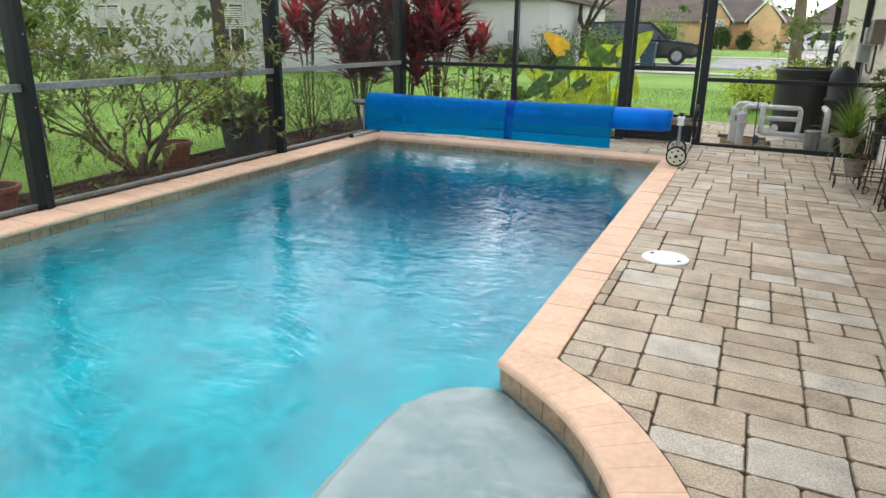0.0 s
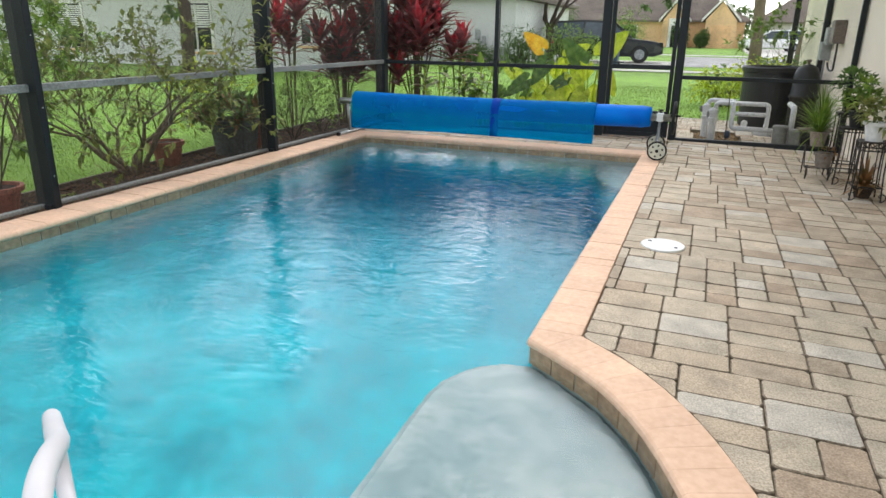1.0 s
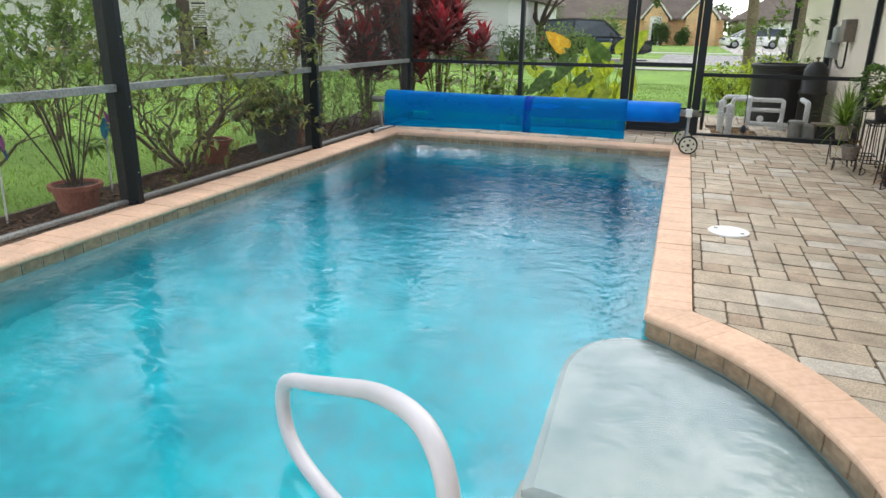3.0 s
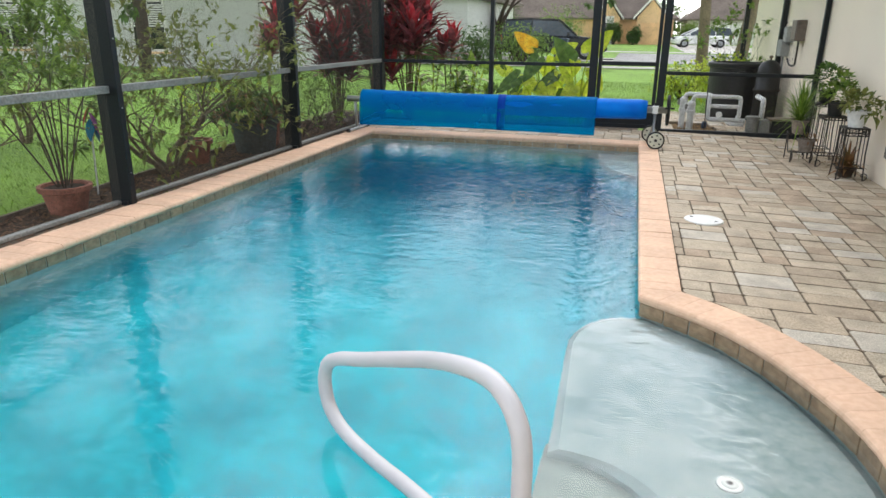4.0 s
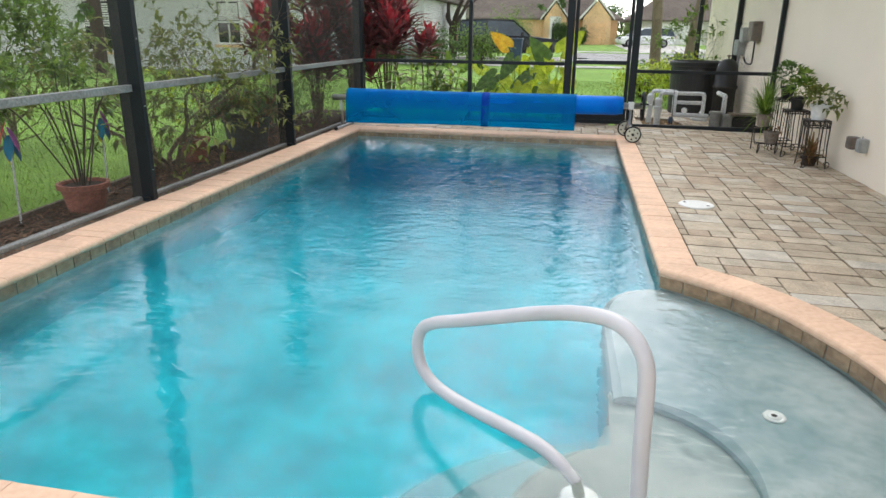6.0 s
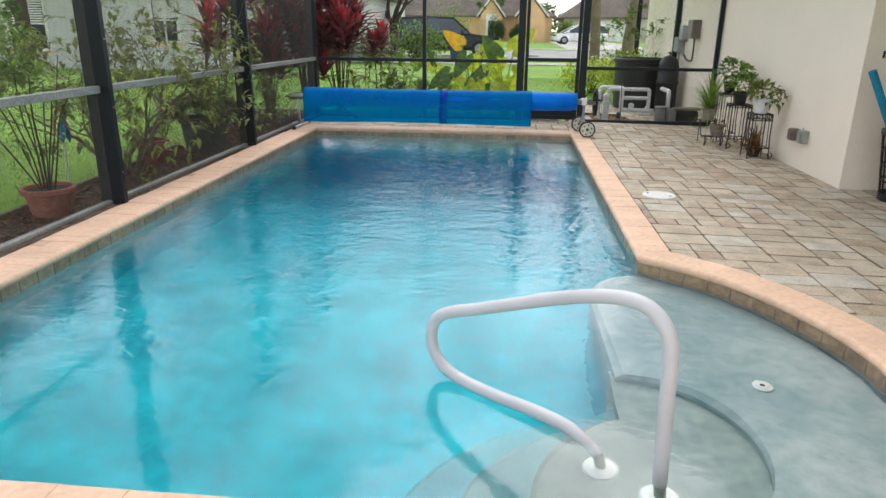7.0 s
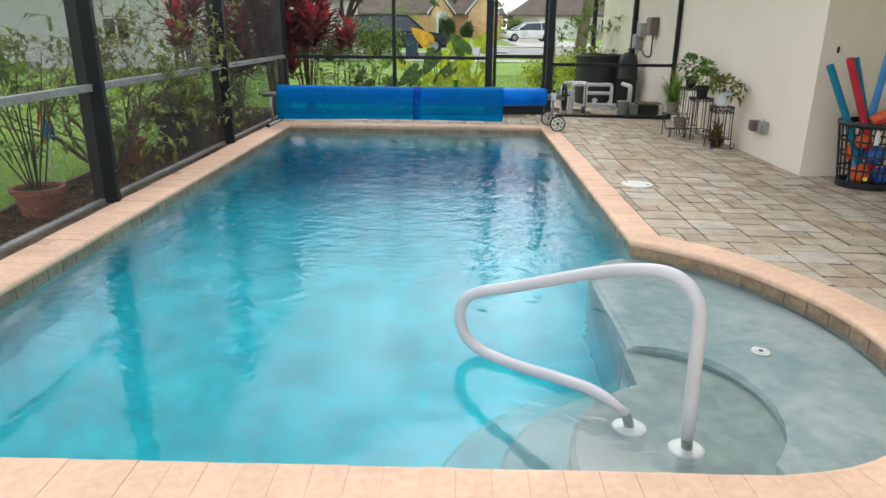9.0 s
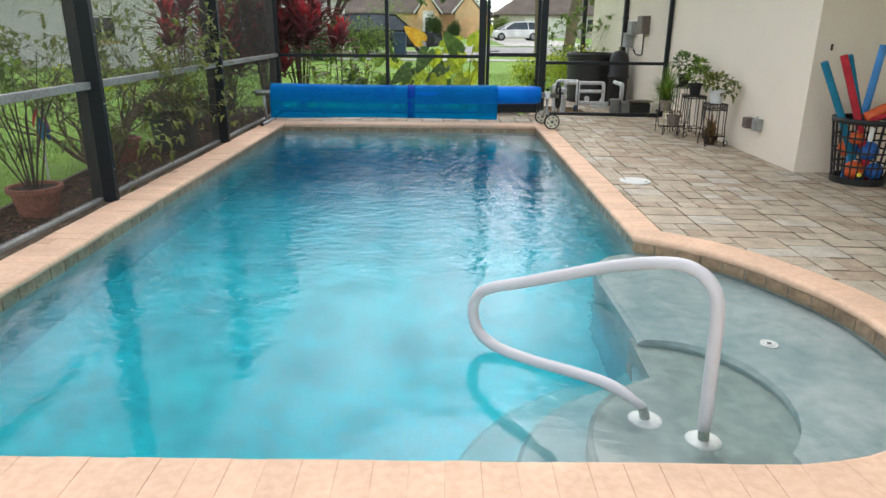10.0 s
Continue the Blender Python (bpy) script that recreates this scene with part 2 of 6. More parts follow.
def water_material():
    m = bpy.data.materials.new("pool_water")
    m.use_nodes = True
    n, l = m.node_tree.nodes, m.node_tree.links
    p = n["Principled BSDF"]
    p.inputs["Base Color"].default_value = (0.93, 0.99, 1, 1)
    p.inputs["Roughness"].default_value, p.inputs["IOR"].default_value, p.inputs["Transmission Weight"].default_value = 0.0, 1.33, 1.0
    geo, mp, a, b = n.new("ShaderNodeNewGeometry"), n.new("ShaderNodeMapping"), n.new("ShaderNodeTexNoise"), n.new("ShaderNodeTexNoise")
    mp.inputs["Scale"].default_value = (0.8, 1.25, 1)
    mp.inputs["Rotation"].default_value = (0, 0, 0.5)
    l.new(geo.outputs["Position"], mp.inputs["Vector"])
    for t, s, d in ((a, 14.0, 1.6), (b, 3.2, 1.0)):
        t.inputs["Scale"].default_value, t.inputs["Detail"].default_value, t.inputs["Distortion"].default_value = s, d, 0.6
        l.new(mp.outputs[0], t.inputs["Vector"])
    add, bp = n.new("ShaderNodeMath"), n.new("ShaderNodeBump")
    add.operation = "MULTIPLY_ADD"
    add.inputs[1].default_value = 1.3
    l.new(b.outputs["Fac"], add.inputs[0]), l.new(a.outputs["Fac"], add.inputs[2])
    bp.inputs["Strength"].default_value, bp.inputs["Distance"].default_value = 1.0, 0.007
    # calm over the shelf and steps, livelier out in the pool
    sep, calm = n.new("ShaderNodeSeparateXYZ"), n.new("ShaderNodeMapRange")
    l.new(geo.outputs["Position"], sep.inputs[0]), l.new(sep.outputs["Y"], calm.inputs["Value"])
    for k, v in (("From Min", -2.2), ("From Max", 0.6), ("To Min", 0.13), ("To Max", 1.0)):
        calm.inputs[k].default_value = v
    l.new(calm.outputs[0], bp.inputs["Strength"])
    l.new(add.outputs[0], bp.inputs["Height"])
    l.new(bp.outputs[0], p.inputs["Normal"])
    return m


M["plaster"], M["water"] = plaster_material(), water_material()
# flat greyer plaster for the top step, without the depth ramp
M["plaster_dark"] = surf("grey_step_plaster", (130, 146, 142), (152, 166, 160), 14, 2.5, 0.85, shade=0.12)
M["car_glass"] = surf("car_glass", (62, 72, 80), (72, 82, 90), 10, 1, 0.08)
M["car_rim"] = surf("car_rim", (120, 122, 124), (150, 152, 154), 10, 1, 0.4)


# ---- building helpers ----
class Shape:
    """Vertices and faces gathered for one mesh."""

    def __init__(self):
        self.v, self.f = [], []

    def add(self, verts, faces):
        k = len(self.v)
        self.v.extend(tuple(p) for p in verts)
        self.f.extend(tuple(i + k for i in f) for f in faces)
        return self

    def box(self, a, b, bev=0.0):
        (x0, y0, z0), (x1, y1, z1) = a, b
        if not bev:
            return self.add([(x0, y0, z0), (x1, y0, z0), (x1, y1, z0), (x0, y1, z0), (x0, y0, z1), (x1, y0, z1), (x1, y1, z1), (x0, y1, z1)],
                            [(0, 3, 2, 1), (4, 5, 6, 7), (0, 1, 5, 4), (1, 2, 6, 5), (2, 3, 7, 6), (3, 0, 4, 7)])
        e = bev
        ring = lambda i, z: [(x0 + i, y0 + i, z), (x1 - i, y0 + i, z), (x1 - i, y1 - i, z), (x0 + i, y1 - i, z)]
        c8 = lambda i, z: [(x0 + i + e, y0 + i, z), (x1 - i - e, y0 + i, z), (x1 - i, y0 + i + e, z), (x1 - i, y1 - i - e, z), (x1 - i - e, y1 - i, z), (x0 + i + e, y1 - i, z), (x0 + i, y1 - i - e, z), (x0 + i, y0 + i + e, z)]
        rings = [c8(e * 0.6, z0), c8(0, z0 + e), c8(0, z1 - e), c8(e * 0.6, z1)]
        return self.rings(rings, True, True)

    def rings(self, rings, cap0=False, cap1=False, closed=True):
        n = len(rings[0])
        faces = []
        for i in range(len(rings) - 1):
            for j in range(n if closed else n - 1):
                faces.append((i * n + j, i * n + (j + 1) % n, (i + 1) * n + (j + 1) % n, (i + 1) * n + j))
        for want, row, flip in ((cap0, 0, True), (cap1, len(rings) - 1, False)):
            if not want:
                continue
            if n > 30:
                # hollow outlines need a true tessellation
                tris = tessellate_polygon([[Vector(p) for p in rings[row]]])
                for t in tris:
                    a, b, c = (Vector(rings[row][i]) for i in t)
                    t = tuple(t) if (b - a).cross(c - a).z >= 0 else tuple(t)[::-1]
                    faces.append(tuple(row * n + i for i in (t[::-1] if flip else t)))
            else:
                faces.append(tuple(row * n + j for j in (range(n - 1, -1, -1) if flip else range(n))))
        return self.add([p for r in rings for p in r], faces)

    def lathe(self, profile, at=(0, 0, 0), n=24, axis="z", caps=True):
        """profile: (radius, height) pairs turned about the axis."""
        rings = []
        for r, h in profile:
            ring = []
            for j in range(n):
                a = 2 * math.pi * j / n
                c, s = r * math.cos(a), r * math.sin(a)
                q = {"z": (c, s, h), "x": (h, c, s), "y": (s, h, c)}[axis]
                ring.append((at[0] + q[0], at[1] + q[1], at[2] + q[2]))
            rings.append(ring)
        return self.rings(rings, caps, caps)

    def tube(self, path, r, n=8, caps=True):
        """A round bar along a path; r is one radius or one for each point."""
        path = [Vector(p) for p in path]
        radii = [r] * len(path) if isinstance(r, (int, float)) else list(r)
        d = (path[1] - path[0]).normalized()
        u = d.orthogonal().normalized()
        rings = []
        for i, p in enumerate(path):
            a, b = path[max(i - 1, 0)], path[min(i + 1, len(path) - 1)]
            t = (b - a)
            t = t.normalized() if t.length > 1e-9 else d
            u = u - t * u.dot(t)
            u = u.normalized() if u.length > 1e-6 else t.orthogonal().normalized()
            w = t.cross(u)
            rings.append([p + (u * math.cos(2 * math.pi * j / n) + w * math.sin(2 * math.pi * j / n)) * radii[i] for j in range(n)])
        return self.rings(rings, caps, caps)

    def prism(self, poly, z0, z1, bev=0.0):
        """An upright prism over a counter-clockwise outline; the top edge may be eased."""
        if bev:
            c = (sum(p[0] for p in poly) / len(poly), sum(p[1] for p in poly) / len(poly))
            inn = []
            for p in poly:
                d = math.hypot(c[0] - p[0], c[1] - p[1]) or 1
                k = min(bev * 1.3 / d, 0.5)
                inn.append((p[0] + (c[0] - p[0]) * k, p[1] + (c[1] - p[1]) * k, z1))
            return self.rings([[(x, y, z0) for x, y in poly], [(x, y, z1 - bev) for x, y in poly], inn], True, True)
        return self.rings([[(x, y, z0) for x, y in poly], [(x, y, z1) for x, y in poly]], True, True)

    def leaf(self, p, d, length, width, droop=0.3, up=(0, 0, 1), fold=0.2):
        p, d = Vector(p), Vector(d).normalized()
        up = Vector(up)
        side = d.cross(up)
        side = side.normalized() if side.length > 1e-4 else Vector((1, 0, 0))
        nrm = side.cross(d)
        m = p + d * length * 0.45
        t = p + d * length * (1 - droop * 0.25) - Vector((0, 0, 1)) * droop * length * 0.6
        f = nrm * width * fold
        return self.add([p, m + side * width / 2 + f, m, m - side * width / 2 + f, t], [(0, 1, 2), (0, 2, 3), (1, 4, 2), (2, 4, 3)])


def made(name, shape, material, smooth=False):
    me = bpy.data.meshes.new(name)
    me.from_pydata(shape.v, [], shape.f)
    me.materials.append(material)
    me.validate()
    if smooth:
        me.polygons.foreach_set("use_smooth", [True] * len(me.polygons))
    return me


def thing(name, label, category, at=(0, 0, 0), group="", kind="", turn=0.0):
    ob = new(name)
    ob.empty_display_size = 0.1
    ob.matrix_world = pose(*at, 0, 0, turn)
    return tagged(ob, label, category, group, kind)


def part(name, shape, material, parent=None, label="", smooth=False):
    ob = new(name, shape if isinstance(shape, bpy.types.Mesh) else made(name, shape, material, smooth))
    if parent:
        ob.parent = parent
    if label:
        ob["label"] = label
    return ob


def single(name, shape, material, label, category="", group="", kind="", smooth=False):
    return tagged(part(name, shape, material, None, "", smooth), label, category, group, kind)


def crom(pts, n=8, closed=False):
    """A smooth line through the points."""
    pts = [Vector(p) for p in pts]
    out = []
    for i in range(len(pts) - 1):
        a, b, c, d = pts[max(i - 1, 0)], pts[i], pts[i + 1], pts[min(i + 2, len(pts) - 1)]
        for k in range(n):
            t = k / n
            out.append(0.5 * ((2 * b) + (c - a) * t + (2 * a - 5 * b + 4 * c - d) * t * t + (3 * b - a - 3 * c + d) * t ** 3))
    return out + [pts[-1]]


def clip(poly, a, nrm):
    """The part of a flat outline on the side of the line through a to which nrm points."""
    out = []
    for i, p in enumerate(poly):
        q = poly[(i + 1) % len(poly)]
        dp, dq = (p[0] - a[0]) * nrm[0] + (p[1] - a[1]) * nrm[1], (q[0] - a[0]) * nrm[0] + (q[1] - a[1]) * nrm[1]
        if dp >= 0:
            out.append(p)
        if dp * dq < 0:
            t = dp / (dp - dq)
            out.append((p[0] + (q[0] - p[0]) * t, p[1] + (q[1] - p[1]) * t))
    return out


def area(poly):
    return 0.5 * sum(p[0] * q[1] - q[0] * p[1] for p, q in zip(poly, poly[1:] + poly[:1]))


R = random.Random(7)
rnd = R.uniform

# ---- plan ----
XL, XR, YN, YF, ZW = -3.56, 0.0, -2.45, 5.25, -0.09
COPE, COPE_WIDE, THICK = 0.225, 0.30, 0.05
CURVE = [Vector((p[0], p[1], 0)) for p in crom([(0, 0, 0), (0.17, -0.125, 0), (0.36, -0.29, 0), (0.53, -0.52, 0), (0.65, -0.76, 0), (0.735, -0.98, 0), (0.785, -1.22, 0),
                                               (0.785, -1.48, 0), (0.73, -1.75, 0), (0.62, -2.0, 0), (0.47, -2.2, 0), (0.29, -2.33, 0), (0.1, -2.41, 0), (-0.12, -2.45, 0)], 10)]


def normals(line):
    out = []
    for i in range(len(line)):
        d = (line[min(i + 1, len(line) - 1)] - line[max(i - 1, 0)]).normalized()
        out.append(Vector((-d.y, d.x, 0)))
    return out


CN = normals(CURVE)
OUTER = [p + n * COPE for p, n in zip(CURVE, CN)]
OUTER[0] = Vector((0.225, 0.112, 0))


def fall(x):
    """The deck drains away from the pool."""
    return -0.016 * max(0.0, min(x, 2.3) - 0.24)


def land(x, y):
    """Height of the ground outside the cage."""
    d = max(0.0, y - 7, -x - 5)
    return -0.12 + 0.0075 * min(d, 24) + 0.0026 * max(0.0, min(d, 70) - 24)


# ---- ground ----
def ground_sheet():
    xs = sorted(set([-400, -200, -100, -60, -40, -30, -20, -15, -12, -10, -8, -7, -6, -5, -4.2] + [-4.2 + i * 0.8 for i in range(9)] + [3, 5, 8, 12, 20, 30, 60, 100, 200, 400]))
    ys = sorted(set([-300, -100, -40, -20, -10, -6, -3, 0, 3, 6.75] + [7 + i for i in range(30)] + [40, 45, 50, 60, 70, 80, 100, 150, 300, 900]))
    s = Shape()
    s.v = [(x, y, land(x, y)) for y in ys for x in xs]
    w = len(xs)
    for j in range(len(ys) - 1):
        for i in range(w - 1):
            if xs[i] >= -4.25 and xs[i + 1] <= 3.01 and ys[j] >= -10.1 and ys[j + 1] <= 6.76:
                continue
            s.f.append((j * w + i, j * w + i + 1, (j + 1) * w + i + 1, (j + 1) * w + i))
    return s


single("ground", ground_sheet(), M["lawn"], "mown green lawn round the pool cage", "lawn", kind="structure", smooth=True)
base = Shape()
base.box((1.05, -2.56, -0.25), (4.6, 6.62, -0.1)).box((0.12, 0.2, -0.25), (1.05, 6.62, -0.1)).box((0.12, -9, -0.25), (4.6, -2.56, -0.1)).box((-3.95, 5.35, -0.25), (0.12, 6.62, -0.1)).box((-4.2, -9, -0.25), (0.12, -2.56, -0.1)).box((-4.2, -2.56, -0.25), (-3.62, 5.35, -0.1))
base.prism([(0.21, 0.2), (0.62, -0.2), (0.86, -0.6), (0.98, -1.0), (1.05, -1.4), (1.05, 0.2)], -0.25, -0.1).prism([(1.05, -1.4), (0.93, -1.8), (0.75, -2.2), (0.45, -2.5), (0.4, -2.56), (1.05, -2.56)][::-1], -0.25, -0.1)
single("deck_bed", base, M["paver_bed"], "dark sand bed under the pavers", "deck", kind="structure")

# ---- pool ----
TB = 0.025
pool = thing("pool_shell", "plastered swimming pool with a shallow curved entry shelf", "pool", kind="structure")


def floor_z(y):
    return -1.12 - 0.85 * min(1.0, max(0.0, (y + 0.3) / 4.2)) ** 1.2


s = Shape()
NX, NY = 24, 48
x0, x1, y0, y1 = XL - TB, XR + TB, YN - TB, YF + TB
for j in range(NY + 1):
    y = y0 + (y1 - y0) * j / NY
    for i in range(NX + 1):
        x = x0 + (x1 - x0) * i / NX
        edge = min(x - x0, x1 - x, y - y0, y1 - y)
        lift = 0.25 * max(0.0, 1 - edge / 0.3) ** 2
        s.v.append((x, y, floor_z(y) + lift))
for j in range(NY):
    for i in range(NX):
        k = j * (NX + 1) + i
        s.f.append((k, k + 1, k + NX + 2, k + NX + 1))
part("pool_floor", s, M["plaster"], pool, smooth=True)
wall = [(XR + TB, YF + TB), (XL - TB, YF + TB), (XL - TB, YN - TB)]
alc = [(p + n * TB) for p, n in zip(CURVE, CN)]
ring = wall + [(-0.12, YN - TB)] + [(p.x, p.y) for p in reversed(alc)]
ring[-1] = (XR + TB, 0.01)
s = Shape()
n = len(ring)
s.v = [(x, y, -0.04) for x, y in ring] + [(x, y, -2.0) for x, y in ring]
s.f = [(i, (i + 1) % n, n + (i + 1) % n, n + i) for i in range(n)]
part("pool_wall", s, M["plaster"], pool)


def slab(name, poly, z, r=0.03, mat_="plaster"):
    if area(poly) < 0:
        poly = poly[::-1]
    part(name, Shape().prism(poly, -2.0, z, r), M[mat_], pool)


def arc(cx, cy, rx, ry, a0, a1, n=20):
    return [(cx + rx * math.cos(radians(a0 + (a1 - a0) * i / n)), cy + ry * math.sin(radians(a0 + (a1 - a0) * i / n))) for i in range(n + 1)]


SHELF = -0.18
low = arc(-0.31, -1.84, 0.47, 0.53, -50, 90)
shelf = [(p.x, p.y) for p in alc if p.y > -2.42]
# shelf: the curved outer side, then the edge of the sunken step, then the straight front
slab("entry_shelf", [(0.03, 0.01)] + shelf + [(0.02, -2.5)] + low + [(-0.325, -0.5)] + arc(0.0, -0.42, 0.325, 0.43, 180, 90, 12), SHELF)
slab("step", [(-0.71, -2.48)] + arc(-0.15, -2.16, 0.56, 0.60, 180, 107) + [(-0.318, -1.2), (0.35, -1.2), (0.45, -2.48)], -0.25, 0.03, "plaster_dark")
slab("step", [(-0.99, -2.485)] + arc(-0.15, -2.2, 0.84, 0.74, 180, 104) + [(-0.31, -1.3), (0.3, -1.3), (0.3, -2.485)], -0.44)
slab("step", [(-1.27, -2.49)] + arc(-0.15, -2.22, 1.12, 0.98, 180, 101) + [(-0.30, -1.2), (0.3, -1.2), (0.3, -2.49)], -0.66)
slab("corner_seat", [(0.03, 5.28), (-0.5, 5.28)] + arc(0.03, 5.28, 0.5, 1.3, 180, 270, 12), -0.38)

# waterline tiles
tile_mesh = made("tile", Shape().box((-0.0732, -0.004, -0.12), (0.0732, 0.004, 0.0), 0.003), M["tile"])
runs = [([Vector((XL - TB, y, 0)) for y in (YF + TB, YN - TB)], 1), ([Vector((x, YF + TB, 0)) for x in (XR + TB, XL - TB)], 1),
        ([Vector((XR + TB, y, 0)) for y in (0.03, YF + TB)], 1), ([Vector((x, YN - TB, 0)) for x in (XL - TB, -0.12)], 1), ([p.copy() for p in alc], -1)]


def stations(line, step, off=0.0):
    """Points and directions at even steps along a line."""
    out, run, at = [], 0.0, off
    for a, b in zip(line, line[1:]):
        d = (b - a).length
        while at <= run + d:
            out.append((a + (b - a) * ((at - run) / d), (b - a).normalized()))
            at += step
        run += d
    return out


for line, _ in runs:
    for p, d in stations(line, 0.151, 0.0755):
        ob = part("tile", tile_mesh, None, pool)
        inward = Vector((d.y, -d.x, 0)) if _ == -1 else Vector((-d.y, d.x, 0))
        q = p + inward * 0.006
        ob.matrix_world = pose(q.x, q.y, -0.045, 0, 0, math.degrees(math.atan2(d.y, d.x)))
jet = thing("floor_return", "white round return fitting set in the pool shelf", "pool fitting", (0.315, -1.345, SHELF))
part("ring", Shape().lathe([(0.045, 0), (0.045, 0.008), (0.036, 0.012), (0.03, 0.008)], n=20), M["white"], jet, smooth=True)
part("eyeball", Shape().lathe([(0.03, 0.0), (0.028, 0.01), (0.012, 0.017), (0.006, 0.013)], n=16), M["white"], jet, "dark-holed return nozzle", True)
# raised black disc paints in the dark of the nozzle's opening
part("nozzle_hole", Shape().lathe([(0.012, 0.0165), (0.010, 0.0185), (0.0, 0.0185)], n=12), M["black"], jet)

# water
bm = bmesh.new()
face = bm.faces.new([bm.verts.new((x, y, ZW)) for x, y in [(XR + 0.018, 0.012), (XR + 0.018, YF + 0.018), (XL - 0.018, YF + 0.018), (XL - 0.018, YN - 0.018), (-0.12, YN - 0.018)] + [((p + q * 0.018).x, (p + q * 0.018).y) for p, q in zip(reversed(CURVE[1:-1]), reversed(CN[1:-1]))]])
bm.normal_update()
if face.normal.z < 0:
    face.normal_flip()
me = bpy.data.meshes.new("water")
bm.to_mesh(me)
me.materials.append(M["water"])
water = tagged(new("water", me), "clear rippled pool water reflecting the sky", "water", kind="structure")
water.visible_shadow = False

# ---- house ----
HX, HY = 2.23, 2.34
s = Shape().prism([(HX, HY), (4.5, HY), (4.5, 12.6), (HX, 12.6)], -0.3, 3.2)
single("wall_house", s, M["stucco"], "cream stucco side wall of the house", "wall", kind="structure")
single("roof_eave", Shape().box((1.42, -8.0, 2.58), (5.2, 13.0, 2.72), 0.01), M["stucco_white"], "white soffit and fascia of the house eaves over the patio", "eave", kind="structure")
single("wall_lanai", Shape().box((4.5, -8, -0.3), (4.7, 12.6, 3.2)), M["stucco"], "cream stucco wall at the back of the covered patio", "wall", kind="structure")
single("ceiling_lanai", Shape().box((2.35, -8, 2.75), (4.5, HY, 2.9)), M["fascia"], "pale ceiling over the covered patio", "ceiling", kind="structure")
hook = thing("wall_hook", "small dark hook screwed to the stucco wall", "hook", (2.38, HY, 1.17))
part("hook_body", Shape().box((-0.008, -0.02, -0.03), (0.008, 0.0, 0.03), 0.004), M["iron"], hook)


def wall_box(name, at, size, material, label, lid=True, cat="electrical box"):
    t = thing(name, label, cat, at)
    dx, dy, dz = size
    part("body", Shape().box((-dx, -dy / 2, -dz / 2), (0, dy / 2, dz / 2), 0.006), material, t)
    if lid:
        part("cover", Shape().box((-dx - 0.012, -dy / 2 + 0.01, -dz / 2 + 0.012), (-dx, dy / 2 - 0.01, dz / 2 - 0.004), 0.004), material, t)
    return t


ob = wall_box("outlet_box", (HX, 3.42, 0.315), (0.085, 0.11, 0.12), M["ebox_brown"], "taupe weatherproof outlet box on the house wall")
ob = wall_box("outlet_cover", (HX, 3.2, 0.32), (0.075, 0.10, 0.13), M["ebox"], "grey in-use outlet cover with a hinged lid on the wall")
part("hinge_pin", Shape().tube([(-0.04, 0.02, 0.06), (-0.04, 0.02, 0.09)], 0.006), M["ebox"], ob)
ob = wall_box("timer_box", (HX, 8.0, 1.385), (0.13, 0.32, 0.30), M["ebox_brown"], "taupe pool timer box on the house wall")
part("conduit", Shape().tube(crom([(-0.06, -0.05, -0.15), (-0.06, -0.05, -0.4), (-0.06, 0.0, -0.5), (-0.06, 0.35, -0.5), (-0.06, 0.55, -0.42)], 5), 0.014), M["iron"], ob)
ob = wall_box("disconnect_box", (HX, 8.75, 1.33), (0.1, 0.26, 0.24), M["ebox"], "grey electrical disconnect box on the house wall")
ob = wall_box("junction_box", (HX, 8.95, 1.12), (0.12, 0.3, 0.26), M["ebox"], "pale grey junction box with a hinged cover")
part("conduit", Shape().tube([(-0.05, 0, -0.13), (-0.05, 0, -0.55)], 0.016), M["ebox"], ob)
ob = thing("downspout", "dark bronze downspout on the house wall", "downspout", (HX, 9.35, 0))
part("pipe", Shape().box((-0.09, -0.05, 0.05), (-0.01, 0.05, 3.0), 0.01), M["bronze"], ob)
part("strap", Shape().box((-0.095, -0.07, 1.5), (0.0, 0.07, 1.53)), M["bronze"], ob)
ob = thing("corner_post", "dark bronze post beside the end of the house", "post", (2.1, 13.0, -0.12))
part("shaft", Shape().box((-0.05, -0.05, 0), (0.05, 0.05, 3.0), 0.01), M["bronze"], ob)

# ---- screen enclosure ----
cage = thing("screen_enclosure", "dark bronze aluminium pool cage with fine insect screen", "screen enclosure", kind="")
SX, SY, RAIL, TOP = -3.93, 6.64, 0.885, 3.0
LEFT_POSTS = (-4.79, -1.99, 0.80, 3.63)
for y in LEFT_POSTS:
    p = part("post", Shape().box((-4.03, y, 0.0), (-3.84, y + 0.058, TOP), 0.004), M["bronze"], cage)
    for z in (0.25, 0.75, 1.25):
        part("screw", Shape().lathe([(0.006, 0), (0.005, 0.003)], (-3.84, y + 0.03, z), 8, "x"), M["steel"], p)
    part("foot_clip", Shape().box((-3.92, y - 0.03, 0.0), (-3.86, y - 0.001, 0.03), 0.003), M["bronze"], p)
part("post", Shape().box((-4.05, 6.57, 0), (-3.90, 6.70, TOP), 0.004), M["bronze"], cage, "square corner post")
for x, w in ((-2.195, 0.055), (-0.705, 0.11), (0.25, 0.10)):
    part("post", Shape().box((x - w / 2, SY - 0.04, 0), (x + w / 2, SY + 0.06, TOP), 0.004), M["bronze"], cage)
part("post", Shape().box((2.16, SY - 0.03, -0.03), (2.22, SY + 0.03, TOP), 0.004), M["bronze"], cage, "brown post fixed to the house wall")
bays = list(zip(LEFT_POSTS, LEFT_POSTS[1:] + (6.57,)))
